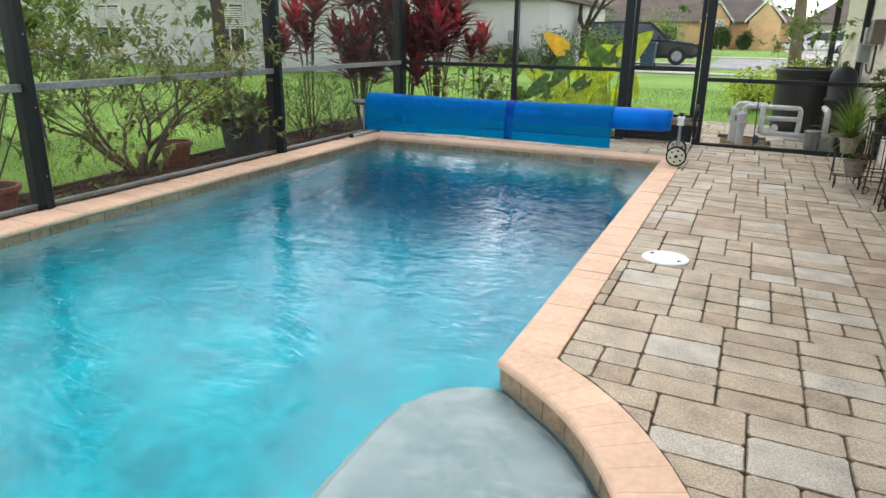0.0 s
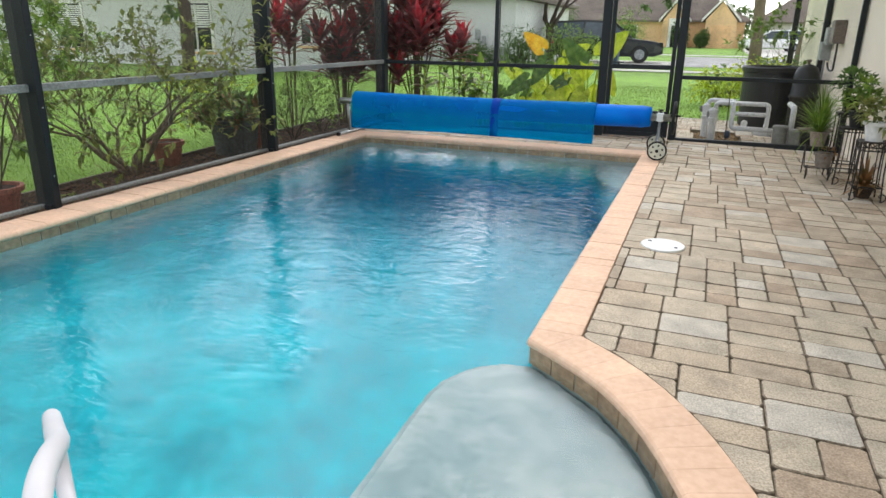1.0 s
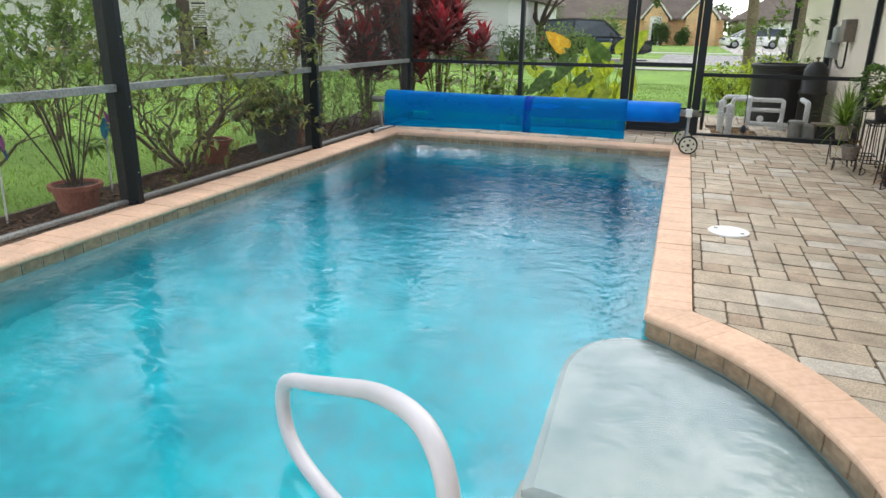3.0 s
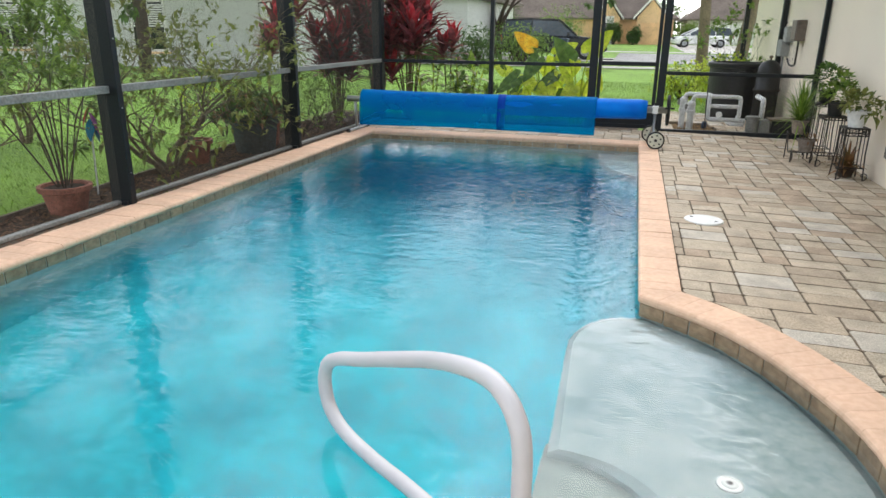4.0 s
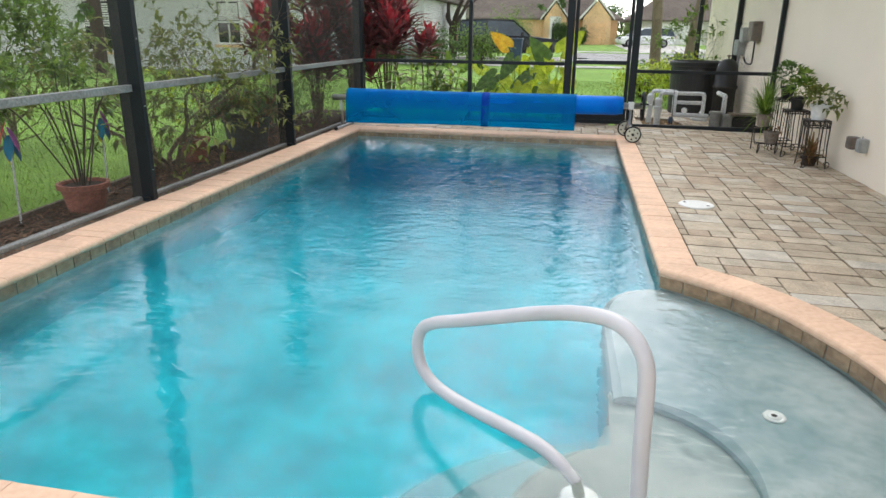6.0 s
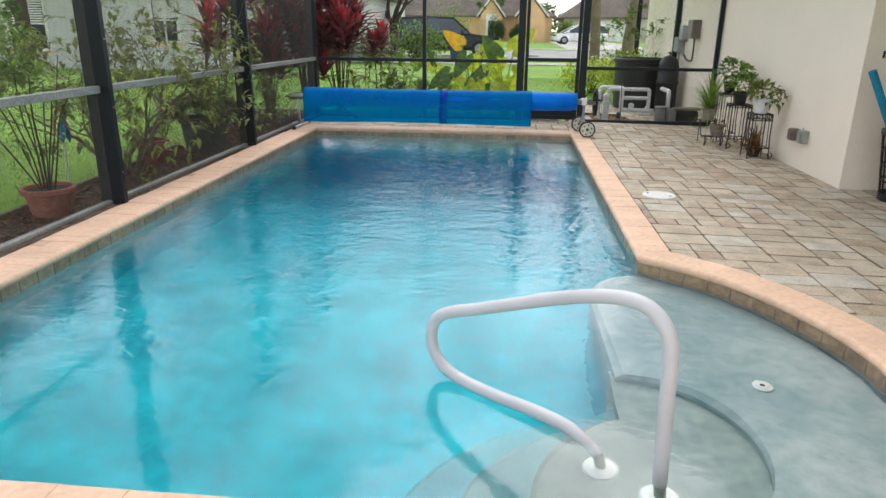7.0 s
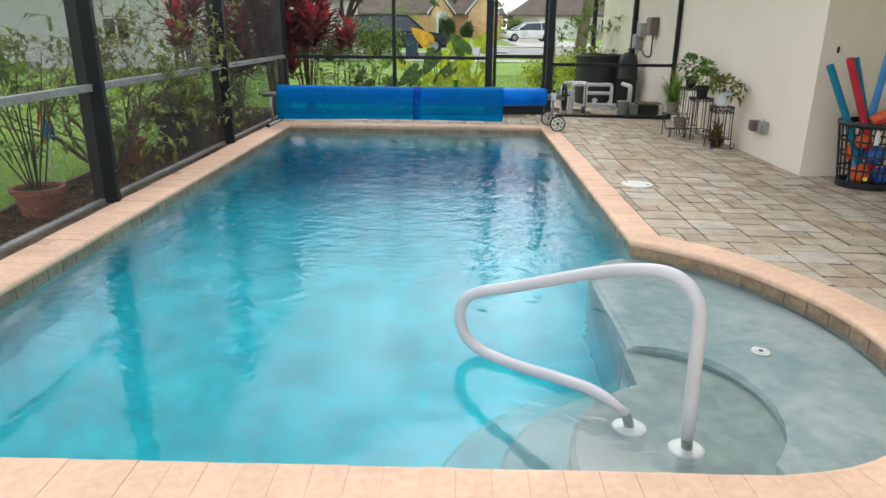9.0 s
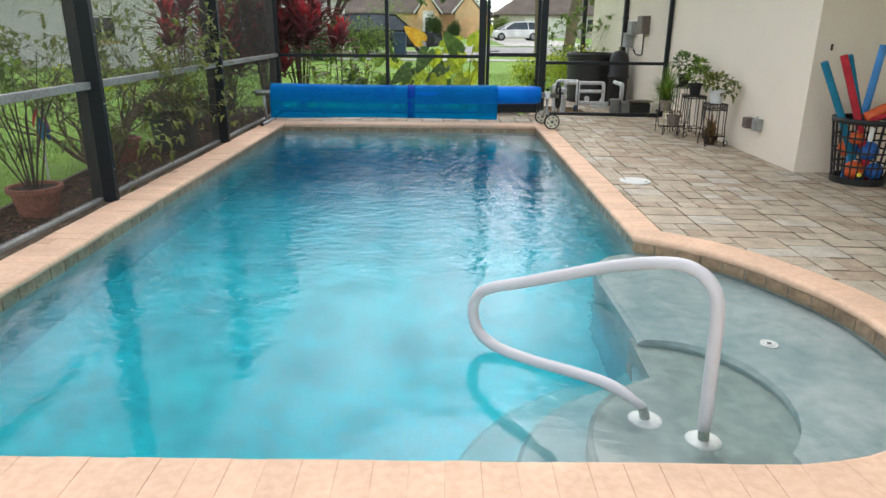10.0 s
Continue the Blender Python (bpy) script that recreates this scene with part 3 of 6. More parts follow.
for a, b in bays:
    part("rail", Shape().box((SX - 0.03, a + 0.06, RAIL - 0.027), (SX + 0.025, b, RAIL + 0.027), 0.004), M["bronze_worn"], cage, "grey weathered chair rail")
    part("base_channel", Shape().box((SX - 0.06, a + 0.06, 0), (SX - 0.005, b, 0.03), 0.006), M["bronze_worn"], cage, "grey weathered base channel")
for a, b, z in ((-3.90, -2.22, RAIL), (-2.165, -0.76, RAIL), (0.30, 2.16, 0.80)):
    part("rail", Shape().box((a, SY - 0.02, z - 0.024), (b, SY + 0.03, z + 0.024), 0.004), M["bronze"], cage)
    part("base_channel", Shape().box((a, SY - 0.035, fall(b) - 0.03), (b, SY + 0.035, 0.03), 0.005), M["bronze"], cage)


def screen(name, fixed, a, b, z0, z1, along, parent, w=0.0004):
    """Insect screen: upright wires and thinner cross wires."""
    s = Shape()
    pitch = 0.0042
    n = int((b - a) / pitch)
    for i in range(n):
        t = a + pitch * (i + 0.5)
        tri = [(-w, -w * 0.6), (w, -w * 0.6), (0, w)]
        pts = [(fixed + q, t + p) if along == "y" else (t + p, fixed + q) for p, q in tri]
        s.add([(x, y, z0) for x, y in pts] + [(x, y, z1) for x, y in pts], [(0, 1, 4, 3), (1, 2, 5, 4), (2, 0, 3, 5)])
    ob = part(name, s, M["wire"], parent)
    return ob


for a, b in bays:
    screen("screen_panel", SX - 0.01, a + 0.06, b, 0.04, RAIL - 0.027, "y", cage)
    screen("screen_panel", SX - 0.01, a + 0.06, b, RAIL + 0.027, TOP, "y", cage)
for a, b, z in ((-3.90, -2.22, RAIL), (-2.165, -0.76, RAIL), (0.30, 2.16, 0.80)):
    screen("screen_panel", SY + 0.005, a, b, 0.03, z - 0.024, "x", cage, 0.0002)
    screen("screen_panel", SY + 0.005, a, b, z + 0.024, TOP, "x", cage, 0.0002)
door = thing("door_1", "bronze aluminium screen door with a dark kick panel", "screen door", (-0.64, SY, 0), kind="structure")
W = 0.83
part("kick_panel", Shape().box((0.05, -0.006, 0.06), (W - 0.05, 0.006, 0.32)), M["bronze"], door)
for a, b in (((0.0, -0.018, 0.02), (0.05, 0.018, 2.1)), ((W - 0.05, -0.018, 0.02), (W, 0.018, 2.1))):
    part("stile", Shape().box(a, b, 0.004), M["bronze"], door)
for z in (0.05, 0.33, 0.915, 2.08):
    part("cross_rail", Shape().box((0.05, -0.018, z - 0.028), (W - 0.05, 0.018, z + 0.028), 0.004), M["bronze"], door)
h = part("latch", Shape().box((0.03, -0.05, 0.93), (0.055, -0.018, 1.02), 0.004), M["black"], door)
part("lever", Shape().tube([(0.04, -0.05, 0.97), (0.2, -0.055, 0.97)], 0.008), M["black"], h)
screen("screen_panel", 0.0, 0.05, W - 0.05, 0.35, 0.89, "x", door, 0.0002)
screen("screen_panel", 0.0, 0.05, W - 0.05, 0.94, 2.05, "x", door, 0.0002)

# ---- pool side things ----
rail = thing("handrail", "white padded pool handrail standing on the entry steps", "handrail", (-0.257, -2.067, 0.0))
U, SIDE = Vector((-0.819, 0.574, 0)).normalized(), Vector((0.574, 0.819, 0)).normalized()


def rail_at(a, z):
    """A point of the rail, its legs shifted sideways to fit the camera's view."""
    return U * a - SIDE * (0.065 * max(0.0, 1 - a / 0.45) * min(1.0, max(0.0, (z + 0.36) / 0.5))) + Vector((0, 0, z))


line = crom([tuple(rail_at(a, z)) for a, z in ((0, -0.26), (0, -0.09), (0, 0.19), (0.008, 0.39), (0.04, 0.468), (0.1, 0.508), (0.18, 0.512), (0.3, 0.483), (0.45, 0.428), (0.6, 0.368), (0.82, 0.278), (0.955, 0.225), (1.035, 0.172), (1.064, 0.09), (1.036, -0.005), (0.935, -0.06), (0.75, -0.074), (0.56, -0.068), (0.4, -0.069), (0.3, -0.098), (0.245, -0.155), (0.23, -0.26))], 8)
cut = [i for i, p in enumerate(line) if p.z > -0.155]
part("grip_tube", Shape().tube(line[cut[0]:cut[-1] + 1], 0.025, 14), M["rail_pad"], rail, smooth=True)
for a, piece in ((0, line[:cut[0] + 1]), (0.23, line[cut[-1]:])):
    b = rail_at(a, -0.25) + Vector((0, 0, 0.25))
    part("foot_tube", Shape().tube(piece, 0.021, 12), M["rail_foot"], rail, "stained metal end of the rail", True)
    part("escutcheon", Shape().lathe([(0.067, -0.26), (0.067, -0.25), (0.054, -0.242), (0.03, -0.237)], tuple(b), 24), M["white"], rail, "white disc round the foot", True)

lid = thing("skimmer_lid", "white round skimmer lid set flush in the pavers", "skimmer lid", (0.471, 1.715, 0.0))
part("cover", Shape().lathe([(0.14, -0.02), (0.14, 0.002), (0.134, 0.006), (0.12, 0.0065), (0.0, 0.0065)], n=32), M["white"], lid, smooth=False)
# two black discs on the lid stand in for the shade in its recesses
for x, y in ((-0.085, 0.05), (0.085, -0.05)):
    part("finger_hole", Shape().lathe([(0.013, 0.0062), (0.013, 0.0082)], (x, y, 0), 12), M["black"], lid)


def reel():
    t = thing("cover_reel", "blue bubble pool cover rolled on a wheeled reel", "pool cover reel", (0, 5.32, 0))
    zc, r = 0.425, 0.125
    part("axle", Shape().tube([(-3.95, 0, zc), (0.33, 0, zc)], 0.04, 16), M["steel"], t, "bare aluminium tube", True)
    # the roll, slightly uneven along its length
    s = Shape()
    rings = []
    for i in range(41):
        x = -3.71 + (0.06 + 3.71) * i / 40
        k = r * (1 + 0.02 * math.sin(x * 3.1) + 0.012 * math.sin(x * 11))
        if i in (0, 40):
            k *= 0.86
        sag = -0.012 * math.sin(math.pi * i / 40)
        rings.append([(x, k * math.cos(a) * (1 + 0.03 * math.sin(3 * a + x)), zc + sag + k * math.sin(a)) for a in [2 * math.pi * j / 28 for j in range(28)]])
    s.rings(rings, True, True)
    part("cover_roll", s, M["cover_roll"], t, "tight roll of blue film", True)
    # the loose end hangs over the front of the roll
    s = Shape()
    rows = []
    n = 70
    for i in range(n + 1):
        x = -3.715 + (3.715 - 0.55) * i / n
        k = r + 0.008
        wav = 0.012 * math.sin(x * 4.3) + 0.006 * math.sin(x * 13 + 1)
        sag = -0.012 * math.sin(math.pi * i / n)
        pr = [(-k * math.sin(a), zc + sag + k * math.cos(a)) for a in [radians(v) for v in (-20, 0, 20, 40, 60, 80)]]
        y0, z0 = pr[-1]
        low = 0.105 + 0.008 * math.sin(x * 2.2)
        for f in (0.2, 0.4, 0.6, 0.8, 1.0):
            pr.append((y0 - 0.01 - 0.02 * f + wav * f, z0 + (low - z0) * f))
        rows.append([(x, y, z) for y, z in pr])
    s.rings(rows, closed=False)
    sheet = part("loose_end", s, M["cover_sheet"], t, "single turquoise-blue layer hanging down", True)
    sheet.modifiers.new("thickness", "SOLIDIFY").thickness = 0.004
    s = Shape()
    b = [[(x, y - 0.004, z) for y, z in ((-k2 * math.sin(radians(a)), zc - 0.012 + k2 * math.cos(radians(a))) for k2, a in ((r + 0.012, v) for v in (-10, 10, 30, 50, 70, 80)))] + [(x, -0.155, 0.3), (x, -0.165, 0.18), (x, -0.17, 0.108)] for x in (-1.80, -1.70)]
    s.rings(b, closed=False)
    part("seam_band", s, M["cover_band"], t, "darker overlapped seam", True).modifiers.new("thickness", "SOLIDIFY").thickness = 0.003
    # plain end stand
    e = part("end_stand", Shape().tube([(-3.84, 0, zc), (-3.82, 0, 0.03)], 0.02, 10), M["steel"], t, smooth=True)
    part("foot_bar", Shape().tube([(-3.80, -0.33, 0.024), (-3.80, 0.33, 0.024)], 0.022, 12), M["steel"], e, smooth=True)
    for y in (-0.36, 0.33):
        part("end_cap", Shape().tube([(-3.80, y, 0.024), (-3.80, y + 0.03, 0.024)], 0.026, 12), M["rubber"], e, smooth=True)
    part("crank_pin", Shape().tube([(-3.95, 0, zc), (-4.0, -0.02, zc)], 0.012), M["rubber"], e)
    # wheeled end stand
    e = part("wheel_stand", Shape().tube([(0.16, 0.0, zc + 0.02), (0.16, -0.04, 0.2), (0.17, -0.2, 0.15), (0.185, -0.38, 0.105)], 0.017, 10).tube([(0.16, 0.0, 0.25), (0.14, 0.1, 0.16), (0.13, 0.2, 0.105)], 0.017, 10), M["steel"], t, smooth=True)
    part("bearing", Shape().box((0.12, -0.04, zc - 0.045), (0.2, 0.04, zc + 0.05), 0.01), M["white"], e)
    part("knob", Shape().tube([(0.16, 0, zc + 0.05), (0.16, 0, zc + 0.075)], 0.012).box((0.13, -0.01, zc + 0.075), (0.19, 0.01, zc + 0.09), 0.004), M["rubber"], e)
    for y, x in ((-0.38, 0.185), (0.2, 0.13)):
        w = part("wheel", Shape().lathe([(0.03, -0.018), (0.088, -0.014), (0.09, 0.014), (0.03, 0.018)], (x, y, 0.105), 28, "y"), M["cream_wheel"], e, "cream plastic wheel", False)
        part("tyre", Shape().lathe([(0.088, -0.02), (0.1, -0.02), (0.105, -0.012), (0.105, 0.012), (0.1, 0.02), (0.088, 0.02)], (x, y, 0.105), 32, "y", False), M["rubber"], w, smooth=True)
        part("hub", Shape().lathe([(0.018, -0.026), (0.018, 0.026)], (x, y, 0.105), 14, "y"), M["rubber"], w)
        # the wheel is solid; dark discs are added for the shade in its slots
        for k in range(6):
            a = math.pi * k / 3 + 0.3
            part("wheel_slot", Shape().lathe([(0.011, -0.0195), (0.011, 0.0195)], (x + 0.06 * math.cos(a), y, 0.105 + 0.06 * math.sin(a)), 10, "y"), M["rubber"], w)
    c = part("crank_wheel", Shape().lathe([(0.13, -0.012), (0.182, -0.016), (0.187, 0), (0.182, 0.016), (0.13, 0.012)], (0.31, 0.0, zc), 32, "x", False), M["rubber"], t, "black hand wheel", True)
    s = Shape()
    for k in range(3):
        a = 2 * math.pi * k / 3 + 0.4
        s.tube([(0.31, 0, zc), (0.31, 0.175 * math.cos(a), zc + 0.175 * math.sin(a))], 0.012, 6)
    part("spokes", s, M["rubber"], c)
    part("crank_handle", Shape().tube([(0.27, -0.05, zc + 0.03), (0.38, -0.05, zc + 0.03)], 0.012, 8), M["rubber"], c)


M["cream_wheel"] = surf("cream_plastic", (206, 206, 186), (220, 220, 202), 40, 4, 0.45)
reel()


# ---- planters on the deck ----
def pot(t, r0, r1, h, material, z=0.0, rim=0.02):
    b = part("pot", Shape().lathe([(r0, z), (r0 + (r1 - r0) * 0.8, z + h * 0.8), (r1 * 0.98, z + h * 0.82), (r1 + rim * 0.5, z + h * 0.84), (r1 + rim * 0.6, z + h), (r1 - 0.012, z + h), (r1 - 0.02, z + h * 0.9)], n=24), material, t)
    part("soil", Shape().lathe([(r1 - 0.015, z + h * 0.9), (r1 * 0.5, z + h * 0.93)], n=16), M["soil"], t)
    return b


def spray(s, c, n, length, width, lo=20, hi=80, droop=0.5, seed=1):
    """Blades springing from one point."""
    q = random.Random(seed)
    for i in range(n):
        a, e = q.uniform(0, 2 * math.pi), radians(q.uniform(lo, hi))
        d = Vector((math.cos(a) * math.cos(e), math.sin(a) * math.cos(e), math.sin(e)))
        k = q.uniform(0.6, 1.1)
        s.leaf(Vector(c) + d * 0.02, d, length * k, width * q.uniform(0.7, 1.2), q.uniform(0.4, 1.1) * droop)


def long_blades(s, c, n, length, width, seed, spread=60):
    """Arching grassy blades in three joints."""
    q = random.Random(seed)
    for i in range(n):
        a, e = q.uniform(0, 2 * math.pi), radians(90 - abs(q.gauss(0, spread * 0.6)))
        ln = length * q.uniform(0.6, 1.1)
        p, d = Vector(c), Vector((math.cos(a) * math.cos(e), math.sin(a) * math.cos(e), math.sin(e)))
        side = Vector((-math.sin(a), math.cos(a), 0)) * width / 2
        pts = []
        for k in range(5):
            w = side * (1 - (k / 4) ** 2 * 0.95)
            pts += [p - w, p + w]
            p = p + d * ln / 4
            d = (d + Vector((0, 0, -0.22 - 0.1 * k))).normalized()
        s.add(pts, [(2 * k, 2 * k + 1, 2 * k + 3, 2 * k + 2) for k in range(4)])


def foliage(s, c, rad, n, length, width, seed, flat=1.0, droop=0.5):
    """A loose cluster of leaves round a centre."""
    q = random.Random(seed)
    for i in range(n):
        d = Vector((q.gauss(0, 1), q.gauss(0, 1), q.gauss(0.25, 0.8))).normalized()
        p = Vector(c) + Vector((d.x * rad, d.y * rad, d.z * rad * flat)) * q.uniform(0.25, 1) ** 0.5
        e = (d + Vector((q.uniform(-.6, .6), q.uniform(-.6, .6), q.uniform(-.2, .6)))).normalized()
        s.leaf(p, e, length * q.uniform(0.6, 1.2), width * q.uniform(0.7, 1.2), droop * q.uniform(0.3, 1.2))


def iron_stand(name, at, w, h, band, label):
    t = thing(name, label, "plant stand", at, "plant stands by the wall")
    k = w / 2
    for x, y in ((-k, -k), (k, -k), (k, k), (-k, k)):
        part("leg", Shape().tube([(x * 1.05, y * 1.05, 0), (x * 0.92, y * 0.92, h * 0.5), (x * 0.92, y * 0.92, h)], 0.0065, 6), M["iron"], t)
        part("leg", Shape().tube([(x * 0.7, y * 1.0, 0.12), (x * 0.62, y * 0.92, h)], 0.0045, 6), M["iron"], t, "thin secondary bar")
    for z in (h, h - band, 0.12):
        s = Shape()
        c = [(-k, -k, z), (k, -k, z), (k, k, z), (-k, k, z), (-k, -k, z)]
        for a, b in zip(c, c[1:]):
            s.tube([tuple(v * 0.94 if i < 2 else v for i, v in enumerate(a)), tuple(v * 0.94 if i < 2 else v for i, v in enumerate(b))], 0.006, 6)
        part("ring_bar", s, M["iron"], t)
    s = Shape()
    for side in range(4):
        for j in range(4):
            u = -k + (j + 0.5) * w / 4
            pts = []
            for a in range(9):
                g = 2 * math.pi * a / 8
                uu, zz = u + 0.022 * math.cos(g), h - band / 2 + band * 0.42 * math.sin(g)
                pts.append({0: (uu, -k * 0.94, zz), 1: (k * 0.94, uu, zz), 2: (uu, k * 0.94, zz), 3: (-k * 0.94, uu, zz)}[side])
            s.tube(pts, 0.0035, 5, False)
    part("scrollwork", s, M["iron"], t)
    part("shelf", Shape().box((-k * 0.94, -k * 0.94, h - 0.004), (k * 0.94, k * 0.94, h + 0.004)), M["iron"], t)
    for x in (-k, k):
        q = [(x + 0.05 * math.cos(a) * (1 - i / 12), -k * 1.1, 0.05 + 0.045 * math.sin(a) * (1 - i / 12)) for i, a in enumerate([math.pi * 1.5 + j * 0.55 for j in range(11)])]
        part("scroll_foot", Shape().tube(q, 0.005, 5), M["iron"], t)
    return t


DZ = fall(2.0)
iron_stand("plant_stand", (1.99, 3.93, DZ), 0.225, 0.50, 0.07, "black wrought iron plant stand with a scrolled band")
iron_stand("plant_stand", (1.97, 4.62, DZ), 0.25, 0.53, 0.03, "tall black wrought iron plant stand with slim legs")
iron_stand("plant_stand", (1.98, 5.12, DZ), 0.22, 0.62, 0.03, "slim black iron plant stand close to the wall")


def potted(name, at, label, r0, r1, h, material, leaf_fn, leafmat, grp=""):
    t = thing(name, label, "potted plant", at, grp)
    pot(t, r0, r1, h, material)
    s = Shape()
    leaf_fn(s)
    part("leaves", s, leafmat, t)
    return t


def begonia(s):
    foliage(s, (0, 0, 0.24), 0.17, 90, 0.085, 0.055, 3, 0.5)
    foliage(s, (0.12, -0.1, 0.15), 0.1, 40, 0.08, 0.045, 4, 1.0, 1.2)
    foliage(s, (-0.1, 0.1, 0.27), 0.1, 40, 0.09, 0.05, 5, 0.6)


potted("potted_plant", (1.99, 3.93, DZ + 0.505), "trailing bronze-green plant in a white pot on a stand", 0.065, 0.095, 0.16, M["pvc"], begonia, M["leaf_olive"])


def broad(s):
    foliage(s, (0, 0, 0.24), 0.16, 120, 0.11, 0.05, 8, 0.7)
    foliage(s, (0, -0.05, 0.38), 0.1, 50, 0.1, 0.045, 9, 0.7)


potted("potted_plant", (1.97, 4.62, DZ + 0.535), "leafy green plant in a black pot on a tall stand", 0.06, 0.085, 0.15, M["black"], broad, M["leaf"])


def tall(s):
    foliage(s, (0, 0, 0.28), 0.17, 110, 0.1, 0.06, 11, 0.8)


potted("potted_plant", (1.98, 5.12, DZ + 0.625), "dark leafy plant in a black pot close to the wall", 0.06, 0.08, 0.14, M["black"], tall, M["leaf_dark"])
low_stand = thing("scroll_stand", "low black iron scroll stand for two pots", "plant stand", (1.72, 4.86, DZ))
for x in (-0.1, 0.1):
    part("side_scroll", Shape().tube(crom([(x, -0.22, 0.02), (x, -0.27, 0.08), (x, -0.2, 0.14), (x, -0.1, 0.1), (x, 0.0, 0.12), (x, 0.08, 0.26), (x, 0.14, 0.3), (x, 0.2, 0.27)], 5), 0.006, 6), M["iron"], low_stand)
    for y, h in ((-0.2, 0.14), (0.12, 0.29)):
        part("foot", Shape().tube([(x, y, 0.0), (x, y, h)], 0.006, 6), M["iron"], low_stand)
for y, z in ((-0.2, 0.12), (-0.05, 0.11), (0.05, 0.28), (0.18, 0.28)):
    part("cross_bar", Shape().tube([(-0.1, y, z), (0.1, y, z)], 0.006, 6), M["iron"], low_stand)
potted("potted_plant", (1.72, 4.97, DZ + 0.29), "bright green grassy plant in a grey pot on a scroll stand", 0.06, 0.085, 0.15, M["pot_grey"] if "pot_grey" in M else surf("grey_pot", (128, 116, 106), (150, 138, 126), 40, 4, 0.8), lambda s: long_blades(s, (0, 0, 0.13), 260, 0.5, 0.013, 21, 75), M["leaf"])
potted("potted_plant", (1.76, 4.70, DZ + 0.125), "small succulent in a grey pot on the low stand", 0.06, 0.085, 0.14, surf("grey_pot_dull", (112, 102, 94), (134, 124, 114), 40, 4, 0.8), lambda s: foliage(s, (0.03, 0, 0.15), 0.07, 40, 0.06, 0.03, 22, 0.5, 0.9), M["leaf_croton"])
potted("potted_plant", (2.0, 4.0, DZ), "drooping bromeliad in a small pot under a stand", 0.06, 0.08, 0.09, M["soil"], lambda s: long_blades(s, (0, 0, 0.06), 60, 0.3, 0.04, 23, 75), M["leaf_croton"])


# ---- toy hamper ----
def hamper():
    t = thing("toy_hamper", "black open-lattice hamper full of pool toys", "hamper", (2.62, 1.93, fall(2.6)))
    h, rb, rt = 0.60, 0.22, 0.285
    part("base", Shape().lathe([(rb, 0), (rb + 0.012, 0.0), (rb + 0.015, 0.06), (rb, 0.06), (rb - 0.01, 0.012), (0.0, 0.012)], n=28, caps=False), M["black"], t)
    part("top_rim", Shape().lathe([(rt - 0.006, h - 0.05), (rt + 0.012, h - 0.045), (rt + 0.016, h), (rt - 0.008, h)], n=28, caps=False), M["black"], t, smooth=True)
    for z in (0.17, 0.3, 0.43):
        r = rb + (rt - rb) * z / h
        part("hoop", Shape().lathe([(r - 0.003, z - 0.008), (r + 0.006, z - 0.008), (r + 0.006, z + 0.008), (r - 0.003, z + 0.008)], n=28, caps=False), M["black"], t)
    for k in range(26):
        a = 2 * math.pi * k / 26
        c, s_ = math.cos(a), math.sin(a)
        part("slat", Shape().tube([(rb * c, rb * s_, 0.04), (rt * c, rt * s_, h - 0.03)], 0.007, 4), M["black"], t)
    part("handle_tag", Shape().box((-0.02, -0.012, 0), (0.02, 0.0, 0.12), 0.004), M["white"], t, "white handle grip").location = (-0.12, -0.262, 0.42)
    part("badge", Shape().lathe([(0.018, -0.012), (0.02, 0.0)], (-0.13, -0.225, 0.11), 10, "y"), M["yellow"], t, "yellow knob")
    return t


hamper()
HB = Vector((2.62, 1.93, fall(2.6)))


def noodle(a, b, material, label):
    a, b = HB + Vector(a), Vector(b)
    t = thing("pool_noodle", label, "pool noodle", tuple(a), "pool noodles in the hamper")
    d = b - a
    s = Shape()
    s.tube([(0, 0, 0), tuple(d * 0.5 + Vector((0.01, 0, 0.01))), tuple(d)], 0.032, 14, False)
    s.tube([tuple(d), tuple(d * 0.97)], 0.014, 10)
    part("foam_tube", s, material, t, smooth=True)
    e = d.normalized()
    u = e.orthogonal().normalized()
    w = e.cross(u)
    ring = lambda r, o: [tuple(d + e * o + (u * math.cos(2 * math.pi * j / 14) + w * math.sin(2 * math.pi * j / 14)) * r) for j in range(14)]
    part("cut_end", Shape().rings([ring(0.032, 0), ring(0.014, 0.001)]), material, t)


noodle((0.02, 0.03, 0.03), (2.10, 1.90, 1.05), M["noodle_teal"], "teal foam pool noodle leaning out of the hamper")
noodle((0.08, -0.05, 0.03), (2.25, 1.88, 1.11), M["noodle_red"], "red foam pool noodle leaning out of the hamper")
noodle((0.12, 0.06, 0.03), (2.32, 1.92, 1.11), M["noodle_teal"], "teal foam pool noodle standing in the hamper")
noodle((-0.1, 0.04, 0.03), (2.66, 2.0, 1.20), M["noodle_blue"], "light blue foam pool noodle standing in the hamper")
toys = (((-0.1, -0.08, 0.13), 0.085, "orange_toy", "orange"), ((0.08, -0.1, 0.12), 0.08, "blue_toy", "blue"), ((-0.09, 0.1, 0.3), 0.08, "orange_toy", "orange"), ((0.02, -0.05, 0.30), 0.09, "blue_toy", "blue"), ((-0.12, -0.06, 0.42), 0.06, "orange_toy", "orange"))
